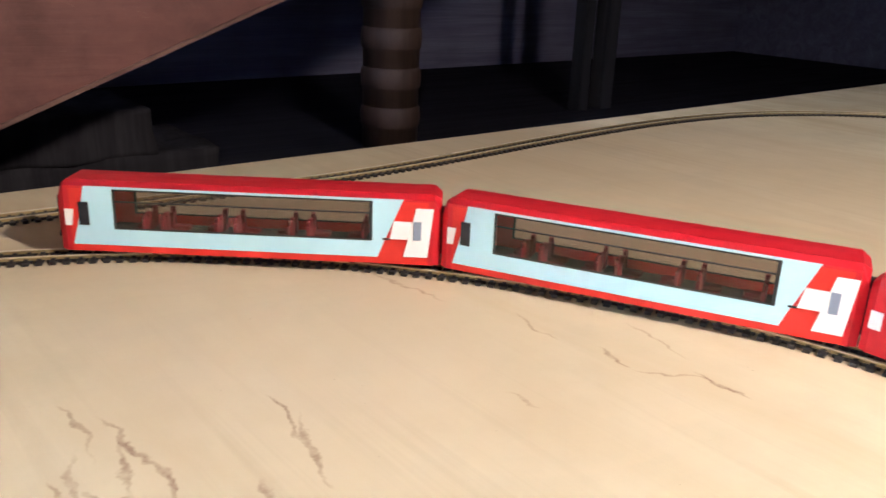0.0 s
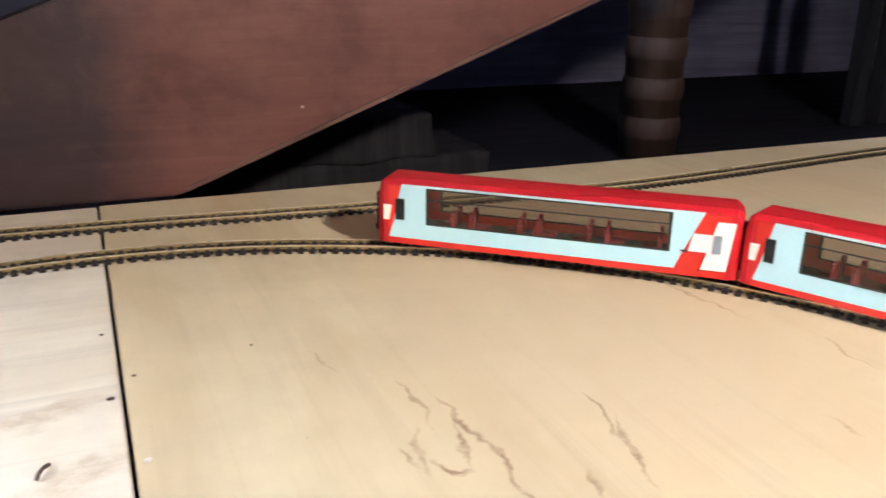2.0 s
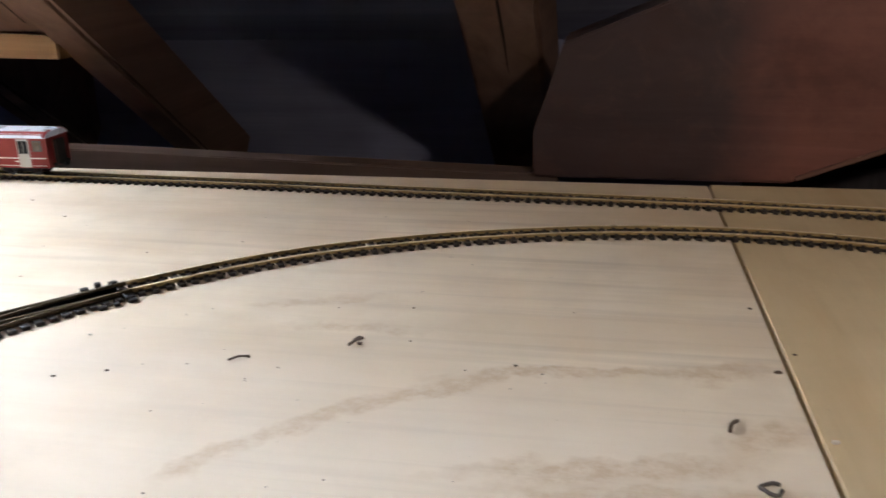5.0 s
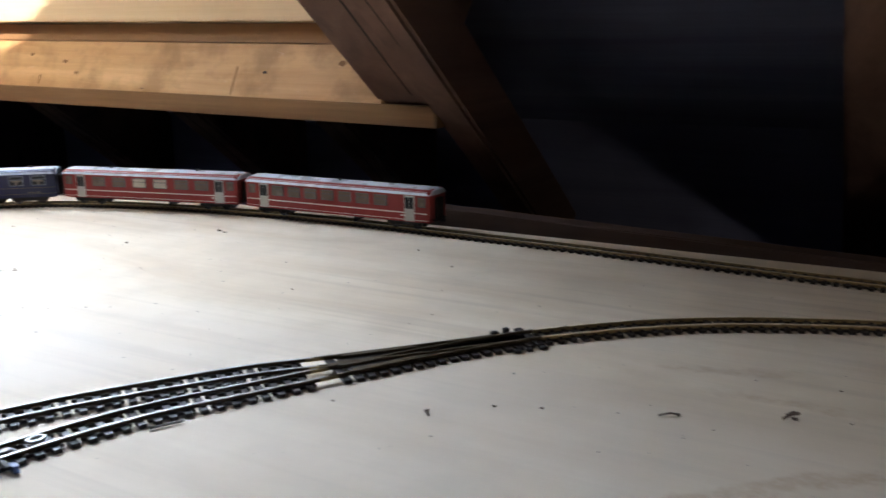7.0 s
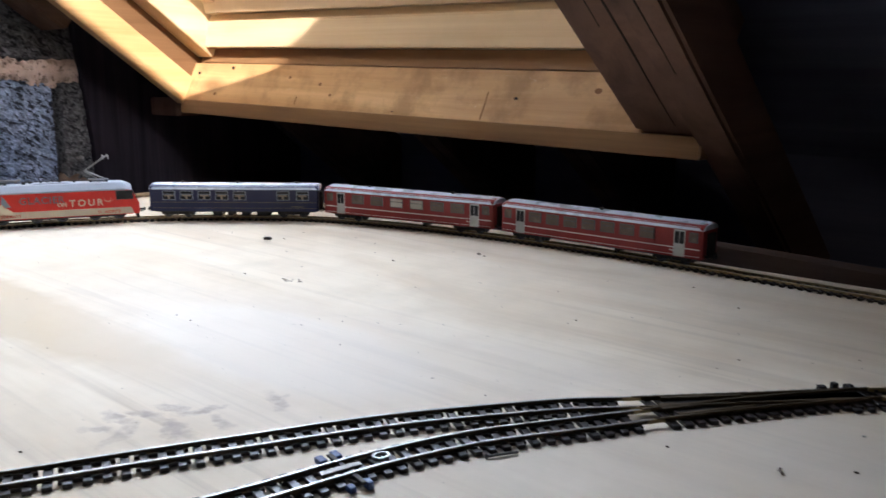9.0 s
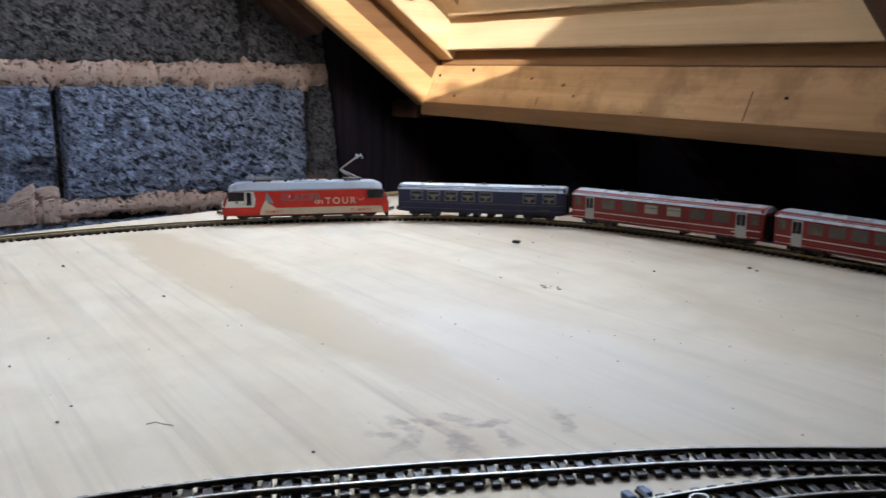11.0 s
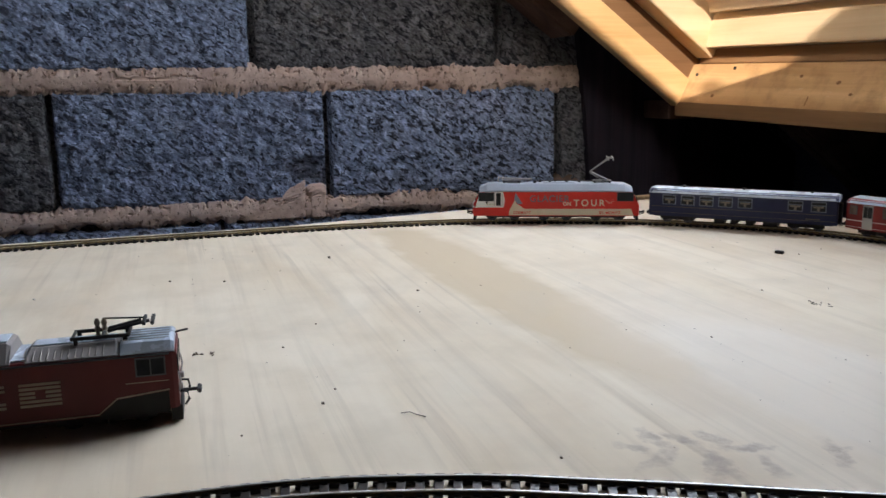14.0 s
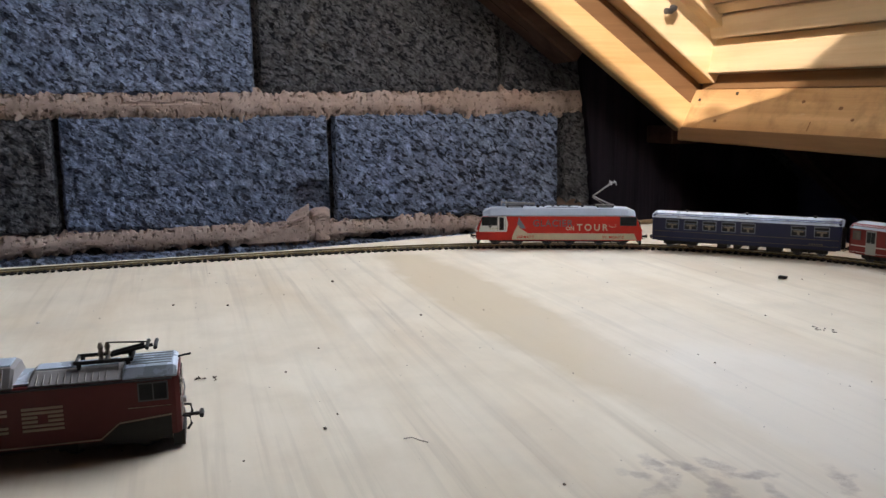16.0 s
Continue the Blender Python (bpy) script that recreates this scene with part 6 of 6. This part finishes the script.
def old_loco(m):
    """Dark red engine with silver roof boxes and a folded pantograph, parked on the bare board."""
    thing = empty("parked_locomotive", "dark red model electric locomotive with silver roof, standing on bare plywood", "model locomotive", m=m)
    L, H = 0.142, 0.0152
    h = L / 2
    LOW, GUT = 0.0075, 0.0345
    rings = []
    for x, k, low in ((-h, 0.90, 0.008), (-h + 0.002, 0.97, LOW), (-h + 0.006, 1, LOW), (h - 0.006, 1, LOW), (h - 0.002, 0.97, LOW), (h, 0.90, 0.008)):
        rings.append([(x, -H * k, low), (x, -H * k, GUT - 0.001), (x, -H * k * 0.93, GUT), (x, H * k * 0.93, GUT), (x, H * k, GUT - 0.001), (x, H * k, low)])
    part("body", loft(rings), M_OXIDE, thing, "dark red shell")
    def roof_piece(name, x0, x1, low, top, foot, crown, material, label):
        """A roof section with sloping flanks and softened ends."""
        ends = ((x0, 0.0010), (x0 + 0.0015, 0), (x1 - 0.0015, 0), (x1, 0.0010))
        bm = loft([[(x, -foot, low), (x, -foot, low + 0.0006), (x, -crown, top - d), (x, -crown + 0.002, top + 0.0003 - d), (x, crown - 0.002, top + 0.0003 - d), (x, crown, top - d), (x, foot, low + 0.0006), (x, foot, low)] for x, d in ends])
        return part(name, bm, material, thing, label)

    for sgn in (-1, 1):
        x0, x1 = sorted((sgn * 0.0475, sgn * (h - 0.0008)))
        cab = roof_piece("cab_roof", x0, x1, GUT - 0.0004, 0.0386, H * 0.97, H * 0.76, M_ROOF_BLUE, "pale silver cab roof")
        for k in range(5):
            part("roof_rib", box((0.0190, 0.0006, 0.0005), (sgn * 0.0585, -0.0080 + 0.0040 * k, 0.0390), 0.0002), M_SILVER, cab)
    for x0, x1, top, crown in ((-0.046, 0.0035, 0.0420, 0.52), (0.0095, 0.0470, 0.0386, 0.40)):
        louvre = roof_piece("roof_box", x0, x1, GUT - 0.0004, top, H * 0.96, H * crown, M_BOX, "brownish grey louvred roof box")
        part("box_top", box((x1 - x0 - 0.0036, 2 * H * crown - 0.003, 0.0006), ((x0 + x1) / 2, 0, top + 0.0005), 0.0002), M_ROOF_BLUE, louvre, "pale top plate")
        steps = int((x1 - x0 - 0.004) / 0.0028)
        for k in range(steps):
            x = x0 + 0.003 + 0.0028 * k
            for side in (-1, 1):
                a, b = Vector((x, side * (H * 0.96 + 0.0002), GUT + 0.0006)), Vector((x, side * (H * crown + 0.0002), top - 0.0005))
                part("louvre", rod([a, b], 0.0003, 4), M_LOUVRE, louvre)
    part("walkway", box((0.008, 2 * H * 0.80, 0.0010), (0.0065, 0, GUT + 0.0006), 0.0003), M_ROOF_BLUE, thing)
    for sgn, z in ((1, 0.0388), (-1, 0.0424)):
        folded_pantograph(thing, sgn, z)
    for side in (-1, 1):
        for x0, x1 in ((0.0540, 0.0595), (0.0601, 0.0655), (-0.0595, -0.0540), (-0.0655, -0.0601)):
            framed_window(x0, x1, 0.0245, 0.0318, H, side, thing, M_DARK_STEEL, M_DARK_GLASS, 0.0006)
        # underframe line that steps up towards the cabs
        bm = bmesh.new()
        lo, hi = sorted((side * H, side * (H + 0.0003)))
        path = [(-h + 0.004, 0.0165), (-0.045, 0.0145), (-0.037, 0.0080), (0.037, 0.0080), (0.045, 0.0145), (h - 0.004, 0.0165)]
        for (xa, za), (xb, zb) in zip(path, path[1:]):
            prism([(xa, za), (xb, zb), (xb, zb + 0.0006), (xa, za + 0.0006)], lo, hi, "y", bm)
        part("lining", bm, M_OLD_CREAM, thing, "thin cream lining")
        for sgn in (-1, 1):
            part("black_apron", prism([(sgn * 0.0372, 0.0076), (sgn * 0.0450, 0.0142), (sgn * (h - 0.0042), 0.0162), (sgn * (h - 0.0042), 0.0060), (sgn * 0.0372, 0.0060)], lo, hi, "y"), M_BLACK, thing)
        # striped letter blocks
        for x0, hollow in ((0.0062, True), (-0.0158, False), (-0.0378, True)):
            bm = bmesh.new()
            for k in range(6):
                z = 0.0150 + 0.0019 * k
                spans = [(x0, x0 + 0.0165)]
                if hollow and k in (2, 3):
                    spans = [(x0, x0 + 0.0062), (x0 + 0.0103, x0 + 0.0165)]
                if not hollow and k in (2, 3):
                    spans = [(x0, x0 + 0.0060)]
                for a, b in spans:
                    prism(quad(a, b, z, z + 0.0011), lo, hi, "y", bm)
            part("striped_mark", bm, M_OLD_CREAM, thing, "cream striped block mark")
        side_plate(quad(0.049, h - 0.004, 0.0210, 0.0213), H, side, M_OLD_CREAM, thing, "cab_line", "", 0.0, 0.0002)
        part("rain_gutter", rod([(-h + 0.003, side * (H + 0.0004), GUT - 0.0010), (h - 0.003, side * (H + 0.0004), GUT - 0.0010)], 0.0005, 6), M_DARK_STEEL, thing)
    for end in (-1, 1):
        for y in (-0.0078, 0.0078):
            bm = prism(quad(y - 0.0050, y + 0.0050, 0.0240, 0.0318), min(end * (h - 0.001), end * (h + 0.0005)), max(end * (h - 0.001), end * (h + 0.0005)), "x")
            part("windscreen", bm, M_DARK_GLASS, thing)
            part("headlamp", rod([(end * (h - 0.001), y, 0.0155), (end * (h + 0.0016), y, 0.0155)], 0.0016, 12), M_SILVER, thing)
            part("brake_hose", rod([(end * h, y, 0.0130), (end * (h + 0.0034), y * 1.05, 0.0125), (end * (h + 0.0040), y * 1.1, 0.0090), (end * (h + 0.0022), y * 1.1, 0.0065)], 0.0006, 6), M_BLACK, thing)
            part("handrail", rod([(end * (h + 0.0002), y * 1.7, 0.0150), (end * (h + 0.0010), y * 1.7, 0.0200), (end * (h + 0.0004), y * 1.7, 0.0240)], 0.0004, 6), M_SILVER, thing)
        part("snow_plough", prism([(-0.0130, 0.0010), (0.0130, 0.0010), (0.0125, 0.0080), (-0.0125, 0.0080)], min(end * (h - 0.004), end * (h + 0.001)), max(end * (h - 0.004), end * (h + 0.001)), "x"), M_BLACK, thing)
        bm = rod([(end * h, 0, 0.0105), (end * (h + 0.0085), 0, 0.0105)], 0.0009)
        rod([(end * (h + 0.0085), -0.0036, 0.0105), (end * (h + 0.0085), 0.0036, 0.0105)], 0.0011, 8, bm)
        part("buffer", bm, M_BLACK, thing)
        part("roof_lamp", rod([(end * (h - 0.002), 0.006, 0.0368), (end * (h + 0.002), 0.006, 0.0376), (end * (h + 0.005), 0.006, 0.0380)], 0.0005, 6), M_BLACK, thing)
    part("underframe", box((L - 0.012, 0.0225, 0.0042), (0, 0, 0.0066), 0.0005), M_BLACK, thing)
    bogie(-0.040, thing, 0.030, 0.0060, 0.0112)
    bogie(0.040, thing, 0.030, 0.0060, 0.0112)
    return thing


nose = Vector((-0.487, -0.0082, 0))
old_loco(Matrix.Translation((nose.x - 0.002, nose.y - 0.071, 0.0003)) @ pose(0, 0, 0, 0, 0, 88))

# ---- loose bits on the board ----
def bit(name, bm, material, label, category="debris", smooth=False):
    return tagged(part(name, bm, material, smooth=smooth), label, category, "bits on the board")


def crumb(x, y, r, seed, material=None, label="tiny dark crumb lying on the plywood"):
    r *= 0.5
    bm = bmesh.new()
    bmesh.ops.create_icosphere(bm, subdivisions=2, radius=1)
    for v in bm.verts:
        v.co *= 1 + 0.45 * noise.noise(v.co * 1.6 + Vector((seed * 7.1, 0, 0)))
        v.co = Vector((x + v.co.x * r * 1.5, y + v.co.y * r, max(0.0, r * 0.55 + v.co.z * r * 0.7)))
    bit("crumb", bm, material or M_WOOD_BITS, label)


def curl(points, radius, label, material=None, name="wood_curl"):
    bit(name, rod([(x, y, z) for x, y, z in points], radius * 0.6, 6), material or M_WOOD_BITS, label, "wood shaving", True)


def nail(x, y, angle, length=0.014):
    d = Vector((math.cos(angle), math.sin(angle), 0))
    p = Vector((x, y, 0.0010))
    bm = rod([p - d * length / 2, p + d * length / 2], 0.0006, 8)
    rod([p - d * (length / 2 + 0.0006), p - d * length / 2], 0.0012, 10, bm)
    bit("track_nail", bm, M_STEEL, "small steel track nail lying by the sleepers", "nail")


nail(-0.231, 0.270, radians(60))
nail(-0.745, 0.700, radians(20), 0.012)
nail(-0.69, 0.689, radians(-8), 0.012)
# open spring ring, hooks and shavings
ring = [(0.166 + 0.0033 * math.cos(t) * (1 + 0.15 * math.sin(3 * t)), 0.317 + 0.0031 * math.sin(t), 0.0008 + 0.0005 * math.sin(2 * t)) for t in np.linspace(0.7, 6.3, 22)]
curl(ring, 0.0012, "small bent dark wire ring on the plywood", M_STEEL, "wire_ring")
curl([(0.1575, 0.3500, 0.0010), (0.1580, 0.3525, 0.0016), (0.1592, 0.3555, 0.0016), (0.1612, 0.3582, 0.0010)], 0.0013, "curved dark wood shaving on pale plywood")
curl([(0.0000, 0.3990, 0.0008), (0.003, 0.4010, 0.0026), (0.0060, 0.4030, 0.0030), (0.0035, 0.4055, 0.0020), (0.0010, 0.404, 0.0008)], 0.0011, "dark curled shaving on the plywood")
crumb(0.0045, 0.402, 0.0020, 3)
curl([(-0.048, 0.378, 0.0007), (-0.044, 0.381, 0.0014), (-0.040, 0.383, 0.0007)], 0.0008, "thin dark splinter on the plywood")
crumb(-0.0405, 0.3825, 0.0012, 4)
curl([(-0.1400, 0.3360, 0.0007), (-0.1395, 0.3330, 0.0014), (-0.1370, 0.3310, 0.0007)], 0.0009, "short curved splinter on the plywood")
curl([(-0.449, 0.088, 0.0005), (-0.447, 0.0915, 0.0014), (-0.4445, 0.094, 0.0008), (-0.441, 0.0975, 0.0005)], 0.0004, "thin curled grey fibre on the plywood", M_DUST)
# scraps of dry leaf and a dusty smear, broken small
for cx, cy, wide, n, mat, what in ((-0.571, 0.004, 0.008, 9, None, "dark scrap of dry leaf on the plywood"), (-0.538, 0.404, 0.008, 9, M_DUST, "grey dusty scrap on the plywood")):
    bm = bmesh.new()
    for k in range(n):
        a = random.random() * 6.28
        px, py = cx + random.gauss(0, wide * 0.45), cy + random.gauss(0, wide * 0.5)
        L = random.uniform(0.001, 0.0032)
        rod([(px, py, 0.0006), (px + L * math.cos(a), py + L * math.sin(a), random.uniform(0.0006, 0.0016))], random.uniform(0.00025, 0.00045), 5, bm)
    bit("leaf_scrap", bm, mat or M_WOOD_BITS, what, "debris")
b = part("black_chip", box((0.0070, 0.0045, 0.0026), (-0.692, 0.497, 0.0013), 0.0006, turn=pose(0, 0, 0, 0, 0, 30)), M_BLACK)
tagged(b, "small black plastic chip on the plywood", "chip", "bits on the board")
for k, (x, y, r) in enumerate(((-.820, .121, .0026), (-.674, .161, .0018), (-.382, .137, .0012), (-.773, -.014, .0018), (-.757, .027, .0020), (-.448, .016, .0011), (-.474, .056, .0016), (-.491, .065, .0012),
                               (-.569, .049, .0014), (-.612, .075, .0012), (-.501, .292, .0012), (-.586, .395, .0012), (-.683, .51, .0012), (-.673, .21, .0010), (-.497, .583, .0026), (-.488, .580, .0018),
                               (-.534, .511, .0016), (-.776, .690, .0018), (-.251, .566, .0012), (-.184, .325, .0011), (-.116, .354, .0013), (-.096, .362, .0013), (.183, .400, .0022), (.193, .418, .0013),
                               (.182, .466, .0013), (.076, .391, .0012), (-.318, .463, .0012), (.02, .445, .001), (.245, .43, .001), (-.63, .66, .0016), (-.30, .60, .0012))):
    crumb(x, y, r, k + 20)
# fine dust, too small to pick apart
grit = random.Random(12)
bm = bmesh.new()
for k in range(300):
    x, y, r = grit.uniform(-0.92, 0.10), grit.uniform(-0.08, 0.60), grit.choice((0.0002, 0.00025, 0.0003, 0.0004, 0.0005))
    bmesh.ops.create_icosphere(bm, subdivisions=1, radius=r, matrix=Matrix.Translation((x, y, r * 0.4)) @ Matrix.Diagonal((1.6, 1, 0.6, 1)))
tagged(part("board_dust", bm, M_DUST), "fine dark dust scattered over the plywood", "dust", kind="stuff")
for k, (x, y, r) in enumerate(((.193, .349, .0020), (-.748, -.108, .0020), (-.523, .684, .0026), (-.45, .68, .0022), (-.811, .69, .0026), (-.124, .394, .0014))):
    crumb(x, y, r, k + 70, M_PALE_BITS, "pale flake of filler lying on the plywood")
stick = part("thin_stick", rod([(-1.040, 0.545, 0.004), (-1.046, 0.64, 0.004)], 0.003, 8), M_PLY_EDGE)
tagged(stick, "thin pale stick lying along the board's edge", "stick", "bits on the board")
